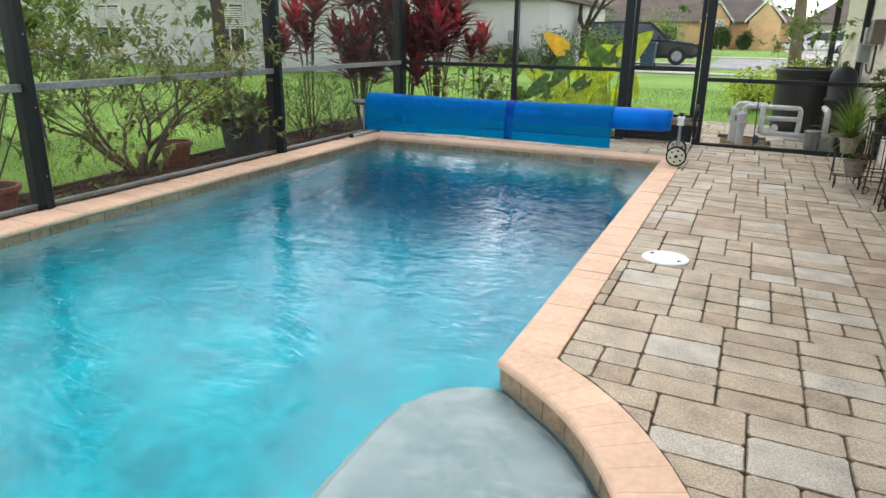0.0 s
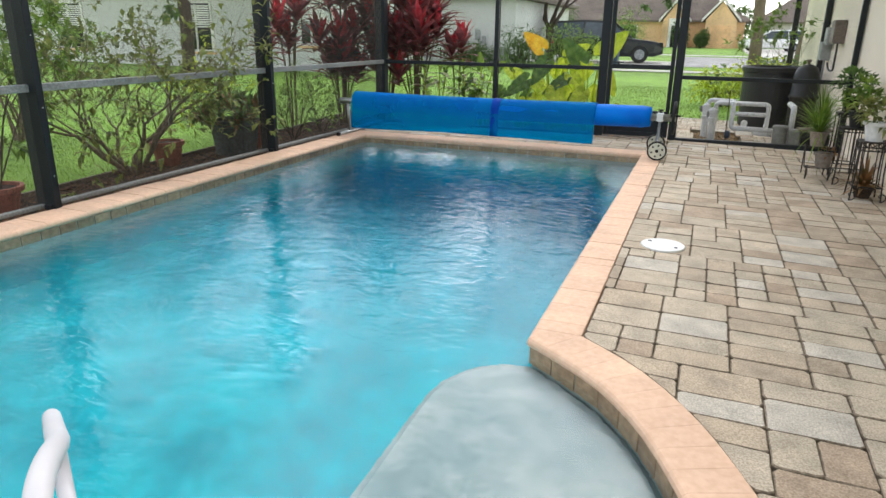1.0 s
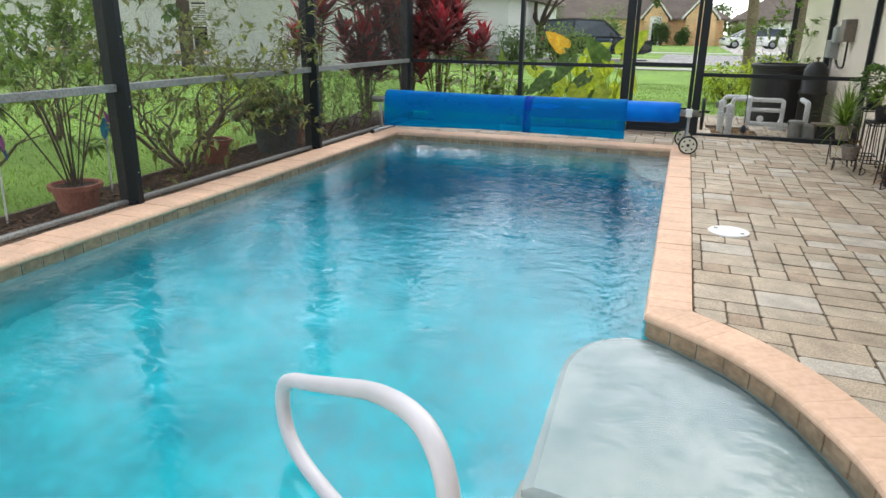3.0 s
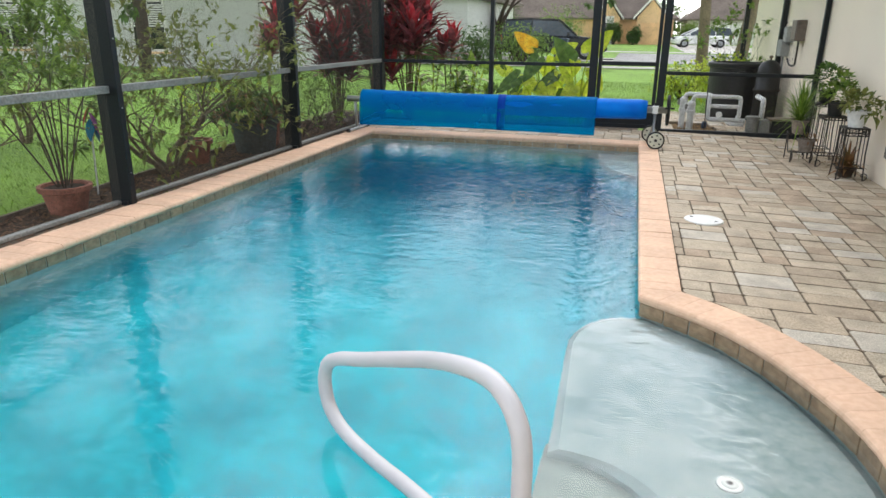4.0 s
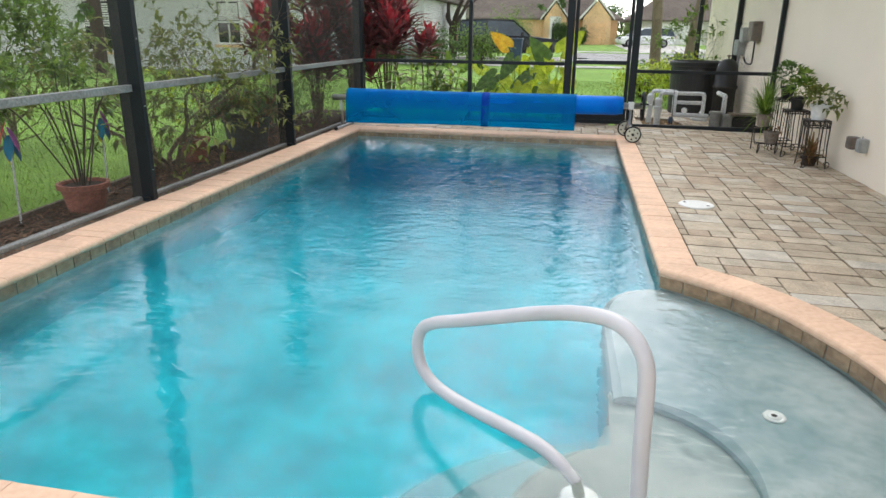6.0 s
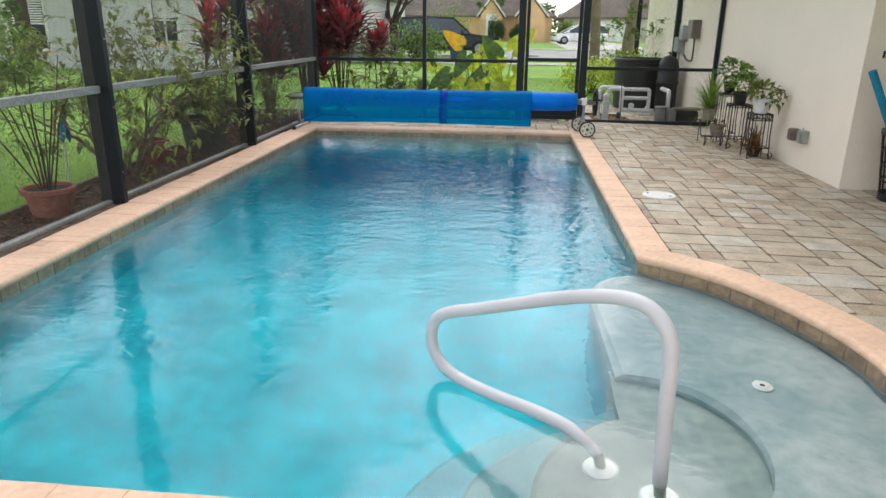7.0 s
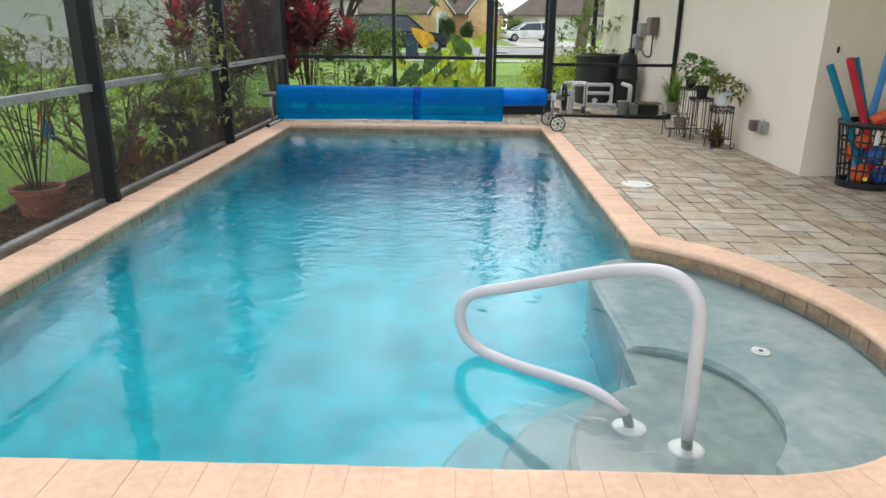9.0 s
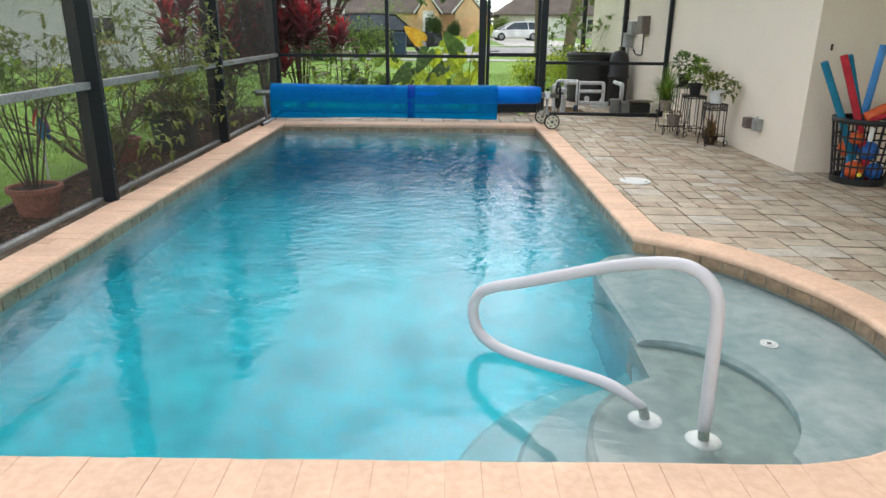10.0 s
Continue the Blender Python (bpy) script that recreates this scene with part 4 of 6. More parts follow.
for c, r, m, word in toys:
    t = thing("beach_ball", word + " vinyl ball in the toy hamper", "ball", tuple(HB + Vector(c)), "balls in the hamper")
    part("ball_skin", Shape().lathe([(0.001, -r)] + [(r * math.cos(radians(v)), r * math.sin(radians(v))) for v in range(-75, 90, 15)] + [(0.001, r)], n=18), M[m], t, smooth=True)
    part("valve", Shape().lathe([(0.008, r - 0.002), (0.006, r + 0.006)], n=8), M["white"], t)
t = thing("swim_float", "folded orange vinyl float on the hamper", "float", tuple(HB + Vector((0.12, -0.02, 0.6))))
part("float_body", Shape().tube(crom([(-0.2, -0.05, 0.0), (-0.05, -0.08, 0.09), (0.12, -0.05, 0.13), (0.28, 0.0, 0.12)], 6), 0.05, 10), M["orange_toy"], t, smooth=True)
part("float_edge", Shape().tube(crom([(-0.18, -0.11, -0.01), (-0.03, -0.14, 0.05), (0.12, -0.12, 0.08), (0.28, -0.07, 0.08)], 6), 0.022, 8), M["noodle_red"], t, "red trim", True)

# ---- pool equipment outside the screen ----
GZ = -0.06
single("equipment_bed", Shape().box((0.1, 6.7, -0.25), (2.22, 9.75, -0.1)), M["paver_bed"], "sand bed under the equipment yard", "yard", kind="structure")
st_ = Shape()
for i in range(900):
    x, y, r = rnd(0.43, 1.1), rnd(6.85, 8.1), rnd(0.012, 0.026)
    q = [Vector((R.gauss(0, 1), R.gauss(0, 1), R.gauss(0, 0.6))).normalized() * r + Vector((x, y, GZ - 0.02 + rnd(0, 0.02))) for _ in range(4)]
    st_.add(q, [(0, 1, 2), (0, 3, 1), (1, 3, 2), (0, 2, 3)])
single("gravel", st_, M["gravel"], "tan river gravel in a square round the pipes", "gravel", kind="stuff")

pipes = thing("pool_plumbing", "white plastic pool pipes with valves beside the pump", "plumbing", (0, 7.4, GZ))


def elbowed(pts, r=0.03, bend=0.05):
    """A pipe through right-angled corners with short sweeps."""
    pts = [Vector(p) for p in pts]
    out = [pts[0]]
    for a, b, c in zip(pts, pts[1:], pts[2:]):
        u, w = (a - b).normalized(), (c - b).normalized()
        for t in (0, 0.25, 0.5, 0.75, 1):
            out.append((b + u * bend) * (1 - t) ** 2 + b * 2 * t * (1 - t) + (b + w * bend) * t ** 2)
    out.append(pts[-1])
    return Shape().tube(out, r, 12)


for x, y, h, r in ((0.64, 0.25, 0.44, 0.045), (0.74, 0.0, 0.40, 0.05)):
    v = part("valve_column", Shape().lathe([(r, -0.06), (r, 0.24), (r * 1.35, 0.245), (r * 1.35, 0.29), (r * 1.15, 0.3), (r * 1.15, 0.36), (r * 1.3, 0.365), (r * 1.2, h), (r * 0.6, h + 0.03)], (x, y, 0), 16), M["pvc"], pipes, smooth=False)
    part("valve_handle", Shape().box((x - 0.09, y - 0.012, h - 0.1), (x - 0.05, y + 0.012, h - 0.02), 0.005), M["pvc_grey"], v)
part("pipe", elbowed([(0.66, 0.25, 0.4), (0.66, 0.25, 0.51), (1.0, 0.2, 0.51), (1.0, 0.1, 0.51)]), M["pvc"], pipes, smooth=True)
part("pipe", elbowed([(0.76, 0.0, 0.40), (0.76, 0.0, 0.50), (1.42, 0.0, 0.50), (1.42, 0.0, 0.20), (1.42, 0.12, 0.20)]), M["pvc"], pipes, smooth=True)
part("pipe", elbowed([(1.42, 0.0, 0.36), (1.02, 0.0, 0.36)]), M["pvc"], pipes, smooth=True)
part("pipe", elbowed([(0.98, -0.02, 0.52), (0.98, -0.02, 0.17), (1.5, -0.1, 0.17)], 0.034), M["pvc"], pipes, smooth=True)
part("pipe", elbowed([(1.50, 0.0, 0.1), (1.3, 0.05, 0.1), (1.3, 0.4, 0.1)], 0.026), M["pvc"], pipes, smooth=True)
part("pipe", elbowed([(1.72, -0.05, 0.15), (1.72, -0.05, 0.48), (1.72, 0.5, 0.48)], 0.036), M["pvc"], pipes, smooth=True)
part("gauge", Shape().lathe([(0.045, -0.01), (0.045, 0.01)], (1.14, -0.03, 0.24), 18, "y"), M["white"], pipes)
part("drain_valve", Shape().lathe([(0.03, -0.04), (0.04, 0.0), (0.03, 0.06)], (0.94, -0.1, 0.08), 12), M["bin_blue"], pipes, "blue valve handle", True)
pump = thing("pool_pump", "grey pool pump with a black motor", "pump", (1.58, 7.18, GZ))
part("strainer", Shape().lathe([(0.085, 0.0), (0.085, 0.22), (0.1, 0.225), (0.1, 0.25), (0.085, 0.26), (0.03, 0.265)], n=20), M["pvc_grey"], pump)
part("volute", Shape().box((0.09, -0.09, 0.0), (0.24, 0.09, 0.22), 0.02), M["pvc_grey"], pump)
part("motor", Shape().box((0.25, -0.1, 0.03), (0.58, 0.1, 0.2), 0.025), M["black"], pump)
part("rain_cover", Shape().box((0.2, -0.13, 0.215), (0.6, 0.13, 0.24), 0.006), M["timber"], pump, "flat tan cover over the motor")
part("base", Shape().box((0.26, -0.08, 0.0), (0.55, 0.08, 0.03)), M["black"], pump)
for k in range(7):
    part("vent_rib", Shape().box((0.3 + k * 0.04, -0.106, 0.05), (0.312 + k * 0.04, -0.098, 0.18)), M["black"], pump)
tank = thing("black_tank", "large black plastic tank with a rolled rim", "tank", (1.58, 9.35, GZ - 0.02))
part("shell", Shape().lathe([(0.43, 0), (0.45, 0.1), (0.46, 0.86), (0.485, 0.87), (0.49, 0.93), (0.47, 0.95), (0.43, 0.95), (0.42, 0.9), (0.1, 0.89)], n=40), M["black"], tank)
part("handle", Shape().box((-0.06, -0.5, 0.78), (0.06, -0.46, 0.82), 0.01), M["black"], tank)
filt = thing("sand_filter", "black domed pool filter canister", "pool filter", (1.95, 8.62, GZ))
part("canister", Shape().lathe([(0.16, 0), (0.18, 0.06), (0.18, 0.5), (0.195, 0.51), (0.195, 0.56), (0.18, 0.57), (0.178, 0.8), (0.165, 0.88), (0.13, 0.95), (0.07, 0.99), (0.02, 1.0)], n=28), M["black"], filt, smooth=True)
part("air_valve", Shape().lathe([(0.015, 0.99), (0.015, 1.03), (0.03, 1.035), (0.03, 1.06), (0.005, 1.07)], n=12), M["timber"], filt, "brass-coloured air relief valve")
part("clamp_band", Shape().lathe([(0.198, 0.52), (0.205, 0.525), (0.205, 0.545), (0.198, 0.55)], n=28, caps=False), M["iron"], filt)
rod = thing("metal_stake", "thin dark metal stake in the gravel", "stake", (0.92, 6.98, GZ))
part("shaft", Shape().tube([(0, 0, -0.03), (-0.02, 0, 0.7)], 0.006, 6), M["iron"], rod)
for i in range(3):
    block = thing("paver_block", "loose paver block lying by the pump", "block", (1.05 + 0.18 * i, 6.92 + 0.05 * i, GZ - 0.005), "loose blocks", turn=12 * i)
    part("stone", Shape().box((-0.09, -0.04, 0), (0.09, 0.04, 0.05), 0.006), M["soil"] if i == 0 else M["concrete"], block)


# ---- plants ----
def branch(S, L, p, d, length, r, level, q, leaf, width, tuft, bend=0.35, kids=(2, 3)):
    """A forking branch; tufts of leaves stand at the tips."""
    pts, rad = [p], [r]
    for k in range(4):
        d = (d + Vector((q.gauss(0, bend * 0.4), q.gauss(0, bend * 0.4), q.gauss(0.03, bend * 0.25)))).normalized()
        p = p + d * length / 4
        pts.append(p)
        rad.append(r * (1 - 0.09 * (k + 1)))
    S.tube(pts, rad, 6 if r > 0.012 else 4)
    if level == 0:
        for i in range(tuft):
            e = (d * 0.7 + Vector((q.gauss(0, 0.8), q.gauss(0, 0.8), q.gauss(0.1, 0.5)))).normalized()
            L.leaf(p - d * q.uniform(0, length * 0.5), e, leaf * q.uniform(0.6, 1.2), width * q.uniform(0.7, 1.2), q.uniform(0.1, 0.7))
        return
    for i in range(q.randint(*kids)):
        e = (d + Vector((q.gauss(0, 0.55), q.gauss(0, 0.55), q.gauss(0.05, 0.4)))).normalized()
        branch(S, L, pts[-1 if i < 2 else q.randint(2, 3)], e, length * q.uniform(0.6, 0.9), rad[-1] * 0.72, level - 1, q, leaf, width, tuft, bend, kids)


def shrub(name, label, at, stems, levels, length, r, lean, leaf, width, tuft, bark, leafmat, seed, bend=0.35, cat="shrub", kids=(2, 3)):
    t = thing(name, label, cat, at)
    q = random.Random(seed)
    L = Shape()
    for i in range(stems):
        S = Shape()
        a = 2 * math.pi * (i + q.uniform(-0.3, 0.3)) / stems
        k = lean * q.uniform(0.4, 1.2)
        d = Vector((math.cos(a) * k, math.sin(a) * k, 1)).normalized()
        branch(S, L, Vector((math.cos(a) * r * 2, math.sin(a) * r * 2, -0.03)), d, length * q.uniform(0.8, 1.15), r * q.uniform(0.7, 1.1), levels, q, leaf, width, tuft, bend, kids)
        part("stem", S, bark, t)
    if L.v:
        part("leaves", L, leafmat, t)
    return t


BZ = -0.1
shrub("flowering_shrub", "many-stemmed shrub with bare forking branches and leafy tips", (-4.75, 2.45, BZ), 8, 4, 0.64, 0.028, 0.72, 0.115, 0.045, 4, M["bark"], M["leaf_olive"], 3, 0.5, kids=(2, 4))
shrub("flowering_shrub", "bare-branched shrub with broad green leaves at the tips", (-5.9, 1.0, BZ), 6, 4, 0.66, 0.022, 0.5, 0.19, 0.06, 7, M["bark"], M["leaf"], 9, 0.4)
shrub("flowering_shrub", "leafy shrub with drooping strap leaves on the lawn", (-7.6, 3.4, BZ), 5, 4, 0.7, 0.022, 0.5, 0.24, 0.06, 8, M["bark"], M["leaf"], 14, 0.4)
shrub("twiggy_shrub", "thin twiggy shrub with sparse small leaves by the screen", (-4.6, 5.15, BZ), 9, 3, 0.4, 0.009, 0.8, 0.06, 0.03, 5, M["dark_bark"], M["leaf"], 5, 0.6)
shrub("twiggy_shrub", "thin twiggy shrub in the bed by the cage corner", (-4.65, 5.95, BZ), 8, 3, 0.36, 0.008, 0.7, 0.06, 0.03, 5, M["dark_bark"], M["leaf"], 6, 0.6)
shrub("twiggy_shrub", "small airy shrub with yellow-green leaves on the lawn", (-5.6, 4.8, BZ), 6, 3, 0.45, 0.01, 0.6, 0.09, 0.045, 6, M["dark_bark"], M["leaf_lime"], 7, 0.6)


def strap(s, p, d, length, width, curl, twist=0.0):
    """A long blade in five joints, folded along its rib."""
    p, d = Vector(p), Vector(d).normalized()
    side = d.cross(Vector((0, 0, 1)))
    side = side.normalized() if side.length > 0.05 else Vector((1, 0, 0))
    pts = []
    for k, w in enumerate((0.3, 0.85, 1.0, 0.75, 0.04)):
        nrm = side.cross(d)
        pts += [p - side * width * w / 2 + nrm * width * 0.12 * w, p, p + side * width * w / 2 + nrm * width * 0.12 * w]
        p = p + d * length / 4
        d = (d + Vector((0, 0, -curl))).normalized()
    s.add(pts, [(3 * k + j, 3 * k + j + 1, 3 * k + j + 4, 3 * k + j + 3) for k in range(4) for j in (0, 1)])


def cordyline(at, canes, seed, label, spread=0.35, hmin=0.7, hmax=2.2, size=0.52):
    t = thing("cordyline", label, "shrub", at, "red-leaved plants")
    q = random.Random(seed)
    A, B = Shape(), Shape()
    for i in range(canes):
        h = q.uniform(hmin, hmax)
        a = q.uniform(0, 2 * math.pi)
        k = spread * q.uniform(0.2, 1)
        top = Vector((math.cos(a) * k, math.sin(a) * k, h))
        part("cane", Shape().tube(crom([(math.cos(a) * 0.06, math.sin(a) * 0.06, -0.03), tuple(top * 0.5 + Vector((0, 0, 0.05))), tuple(top)], 4), 0.013, 6), M["bark"], t)
        for j in range(q.randint(22, 28)):
            u = j / 25
            g = j * 2.4 + q.uniform(-0.3, 0.3)
            e = radians(12 + 68 * min(u, 1) + q.uniform(-8, 8))
            d = Vector((math.cos(g) * math.cos(e), math.sin(g) * math.cos(e), math.sin(e)))
            strap(A if u > 0.6 and q.random() < 0.75 else B, top + Vector((0, 0, -0.22 + 0.26 * u)), d, size * q.uniform(0.75, 1.15) * (1.1 - 0.35 * u), 0.105 * q.uniform(0.7, 1.2), 0.17 - 0.12 * u)
    part("young_leaves", A, M["leaf_red"], t, "bright crimson young leaves")
    part("old_leaves", B, M["leaf_wine"], t, "dark wine old leaves")


cordyline((-4.85, 7.0, BZ), 15, 31, "tall red and wine-coloured cordyline outside the cage", 0.45, 0.8, 2.1)
cordyline((-4.35, 7.55, BZ), 15, 32, "dense red cordyline behind the cage corner", 0.4, 0.9, 2.2)
cordyline((-3.75, 7.45, BZ), 14, 33, "red-leaved cordyline behind the end screen", 0.4, 0.5, 2.0)
cordyline((-3.08, 7.5, BZ), 2, 34, "smaller red cordyline beside pale ginger leaves", 0.12, 1.05, 1.3, 0.4)
cordyline((-5.35, 6.3, BZ), 4, 35, "slender red cordyline in the lawn bed", 0.35, 1.0, 1.9)
cordyline((-5.2, 5.3, BZ), 2, 36, "single young red cordyline beyond the screen", 0.15, 1.2, 1.4, 0.32)


def heart_leaf(s, p, d, face, size):
    """A ribbed heart-shaped blade hanging from its stalk; d runs to the tip, face is the way the blade looks."""
    p, d = Vector(p), Vector(d).normalized()
    face = Vector(face)
    side = d.cross(face).normalized()
    face = side.cross(d).normalized()
    n = 11
    rows = []
    for k in range(n):
        t = -0.22 + 1.22 * k / (n - 1)
        w = 0.36 * (max(0.0, 1 - max(t, 0) ** 1.5)) ** 0.75 if t >= 0 else 0.36 * math.sqrt(max(0, 1 - (t / 0.26) ** 2)) * 0.95
        rib = 0.018 * (1 if k % 2 else -1)
        ctr = p + d * (t * size if t > 0 else 0) - face * (0.10 * size * max(t, 0) ** 2)
        row = []
        for u in (-1, -0.6, -0.25, 0, 0.25, 0.6, 1):
            lean = (-0.05 if t < 0 else -0.10) * abs(u)
            back = t * size * min(1, abs(u) * 2.5) if t < 0 else 0
            row.append(ctr + d * back + side * (w * u * size) + face * ((0.12 * abs(u) ** 0.8 + lean + rib * abs(u)) * size))
        rows.append(row)
    s.rings(rows, closed=False)


def elephant_ear(at, n, seed, label, hmax=1.25, rad=0.45, size=0.36, yellow=0, mat_="leaf_lime"):
    t = thing("elephant_ear", label, "plant", at, "elephant ear plants")
    q = random.Random(seed)
    for i in range(n):
        a = 2.4 * i + q.uniform(-0.4, 0.4)
        u = i / max(1, n - 1)
        k = rad * (1.15 - 0.75 * u) * q.uniform(0.8, 1.15)
        h = hmax * (0.35 + 0.65 * u) * q.uniform(0.92, 1.04)
        tip = Vector((math.cos(a) * k, math.sin(a) * k * 0.6, h))
        stalk = part("stalk", Shape().tube(crom([(0.05 * math.cos(a), 0.05 * math.sin(a), -0.03), tuple(Vector((tip.x * 0.4, tip.y * 0.4, h * 0.6))), tuple(tip)], 4), 0.011, 6), M["leaf_lime"], t)
        s = Shape()
        d = Vector((math.cos(a) * 0.75 + q.uniform(-0.3, 0.3), math.sin(a) * 0.35 - 0.15, q.uniform(-0.95, -0.35) if u < 0.8 else q.uniform(0.1, 0.8)))
        heart_leaf(s, tip, d, Vector((math.cos(a) * 0.5 + q.uniform(-0.3, 0.3), -0.75, q.uniform(0.2, 0.8))), size * q.uniform(0.75, 1.15))
        part("blade", s, M["leaf_yellow"] if n - 1 - i < yellow else (M["leaf_dark"] if i % 3 == 1 else M[mat_]), stalk, "yellowing leaf" if n - 1 - i < yellow else "", False)


elephant_ear((-1.5, 7.2, BZ), 10, 41, "lime green elephant ear with a yellowing leaf behind the screen", 1.28, 0.42, 0.38, 1)
elephant_ear((-0.95, 7.15, BZ), 9, 42, "lime green elephant ear with ribbed leaves behind the screen", 1.22, 0.4, 0.4, 0)
elephant_ear((-2.0, 7.3, BZ), 8, 43, "low spreading elephant ear behind the screen", 0.9, 0.42, 0.33, 0)
elephant_ear((-2.6, 7.35, BZ), 7, 44, "green elephant ear beside pale ginger leaves", 0.95, 0.36, 0.3, 0, "leaf")


def ginger(at, n, seed, label):
    t = thing("ginger_plant", label, "plant", at)
    q = random.Random(seed)
    A, B = Shape(), Shape()
    for i in range(n):
        a, k, h = q.uniform(0, 6.28), q.uniform(0.05, 0.3), q.uniform(0.6, 1.15)
        top = Vector((math.cos(a) * k, math.sin(a) * k, h))
        part("cane", Shape().tube([(math.cos(a) * 0.05, math.sin(a) * 0.05, -0.03), tuple(top)], 0.01, 5), M["leaf_lime"], t)
        for j in range(9):
            g = j * 2.4 + a
            d = Vector((math.cos(g), math.sin(g), q.uniform(0.1, 0.9)))
            strap(B if q.random() < 0.3 else A, top * (0.55 + 0.05 * j), d, 0.34 * q.uniform(0.7, 1.1), 0.08, 0.3)
    part("leaves", A, M["leaf"], t)
    part("pale_leaves", B, M["cream"], t, "cream-striped leaves")


ginger((-2.75, 7.2, BZ), 6, 51, "variegated ginger with cream and green leaves")
ginger((-3.3, 7.15, BZ), 4, 52, "variegated ginger in front of red cordyline")

# bed pots
p1 = thing("flower_pot", "terracotta pot with a thin leggy plant", "potted plant", (-4.47, 0.80, -0.14))
pot(p1, 0.13, 0.185, 0.26, M["terracotta"], 0, 0.03)
q = random.Random(61)
for i in range(11):
    a, k = q.uniform(0, 6.28), q.uniform(0.1, 0.65)
    part("stem", Shape().tube(crom([(0.05 * math.cos(a), 0.05 * math.sin(a), 0.24), (k * 0.35 * math.cos(a), k * 0.35 * math.sin(a), 0.5), (k * 0.7 * math.cos(a) + q.uniform(-.05, .05), k * 0.7 * math.sin(a), 0.8), (k * math.cos(a), k * math.sin(a), q.uniform(0.9, 1.25))], 4), [0.0065] * 10 + [0.004] * 3, 5), M["dark_bark"], p1)
s = Shape()
for i in range(26):
    a, k = q.uniform(0, 6.28), q.uniform(0.1, 0.5)
    foliage(s, (k * math.cos(a), k * math.sin(a), q.uniform(0.6, 1.2)), 0.04, 3, 0.07, 0.035, 62 + i)
part("leaves", s, M["leaf"], p1)
p2 = thing("flower_pot", "terracotta pot with bare soil under the shrub", "potted plant", (-4.78, 2.98, -0.12))
pot(p2, 0.12, 0.165, 0.27, M["terracotta"], 0, 0.03)
s = Shape()
foliage(s, (0, 0, 0.32), 0.1, 10, 0.06, 0.025, 65)
part("leaves", s, M["leaf_croton"], p2)
p3 = thing("flower_pot", "small terracotta pot behind the cage post", "potted plant", (-4.66, 4.38, -0.12))
pot(p3, 0.11, 0.15, 0.3, M["terracotta"], 0, 0.03)
p4 = thing("planter", "large dark grey planter full of bromeliads", "potted plant", (-4.56, 3.86, -0.12))
pot(p4, 0.23, 0.285, 0.42, surf("slate_planter", (62, 70, 70), (82, 90, 90), 30, 3, 0.8), 0, 0.02)
A, B = Shape(), Shape()
q = random.Random(66)
for i in range(60):
    a, k = q.uniform(0, 6.28), math.sqrt(q.random()) * 0.46
    c = (k * math.cos(a), k * math.sin(a), 0.36 + 0.26 * (1 - (k / 0.46) ** 2))
    for j in range(15):
        g, e = q.uniform(0, 6.28), radians(q.uniform(5, 75))
        strap(A if q.random() < 0.62 else B, c, (math.cos(g) * math.cos(e), math.sin(g) * math.cos(e), math.sin(e)), q.uniform(0.12, 0.24), 0.032, 0.25)
part("leaves", A, M["leaf_dark"], p4)
part("bronze_leaves", B, M["leaf_croton"], p4, "reddish bronze leaves")


def spinner(at, label):
    t = thing("garden_spinner", label, "garden ornament", at)
    part("pole", Shape().tube([(0, 0, -0.03), (0.02, 0.01, 0.62)], 0.008, 8), M["pvc"], t)
    for i, (m, a, z) in enumerate((("purple", 0.2, 0.66), ("blue_toy", 1.4, 0.58), ("yellow", 2.6, 0.56), ("noodle_red", 4.0, 0.7), ("noodle_teal", 5.2, 0.6))):
        s = Shape()
        strap(s, (0.02, 0.01, z + 0.08), (math.cos(a) * 0.4, math.sin(a) * 0.4, -1), 0.2, 0.07, 0.1)
        part("cloth_petal", s, M[m], t)


spinner((-4.72, 1.40, -0.12), "rainbow cloth spinner on a white stake")
spinner((-4.68, 0.33, -0.12), "bright cloth butterfly on a white stake")

# mulch and edging
s = Shape()
for i in range(9000):
    y = rnd(-1.2, 8.3)
    x = rnd(-4.72 - 0.075 * max(0, y), -4.0) if y < 6.8 else rnd(-5.3, 0.0)
    l1, w1, a = rnd(0.012, 0.035), rnd(0.005, 0.012), rnd(0, 6.28)
    z = -0.115 + rnd(0, 0.022)
    u, w = Vector((math.cos(a), math.sin(a), rnd(-.4, .4))) * l1, Vector((-math.sin(a), math.cos(a), rnd(-.4, .4))) * w1
    c = Vector((x, y, z))
    s.add([c - u - w, c + u - w, c + u + w, c - u + w], [(0, 1, 2, 3)])
single("mulch", s, M["mulch"], "brown bark mulch in the planting bed", "mulch", kind="stuff")
bed = Shape()
bed.add([(-4.0, -1.2, -0.112), (-4.72, -1.2, -0.112), (-4.72, 0, -0.112), (-5.2, 6.6, -0.112), (-5.4, 8.3, -0.108), (0.0, 8.3, -0.108), (0.0, 6.7, -0.108), (-4.0, 6.7, -0.112)], [(7, 6, 5, 4, 3, 2, 1, 0)][:1])
single("planting_bed", bed, M["soil"], "dark soil bed along the pool cage", "planting bed", kind="structure")
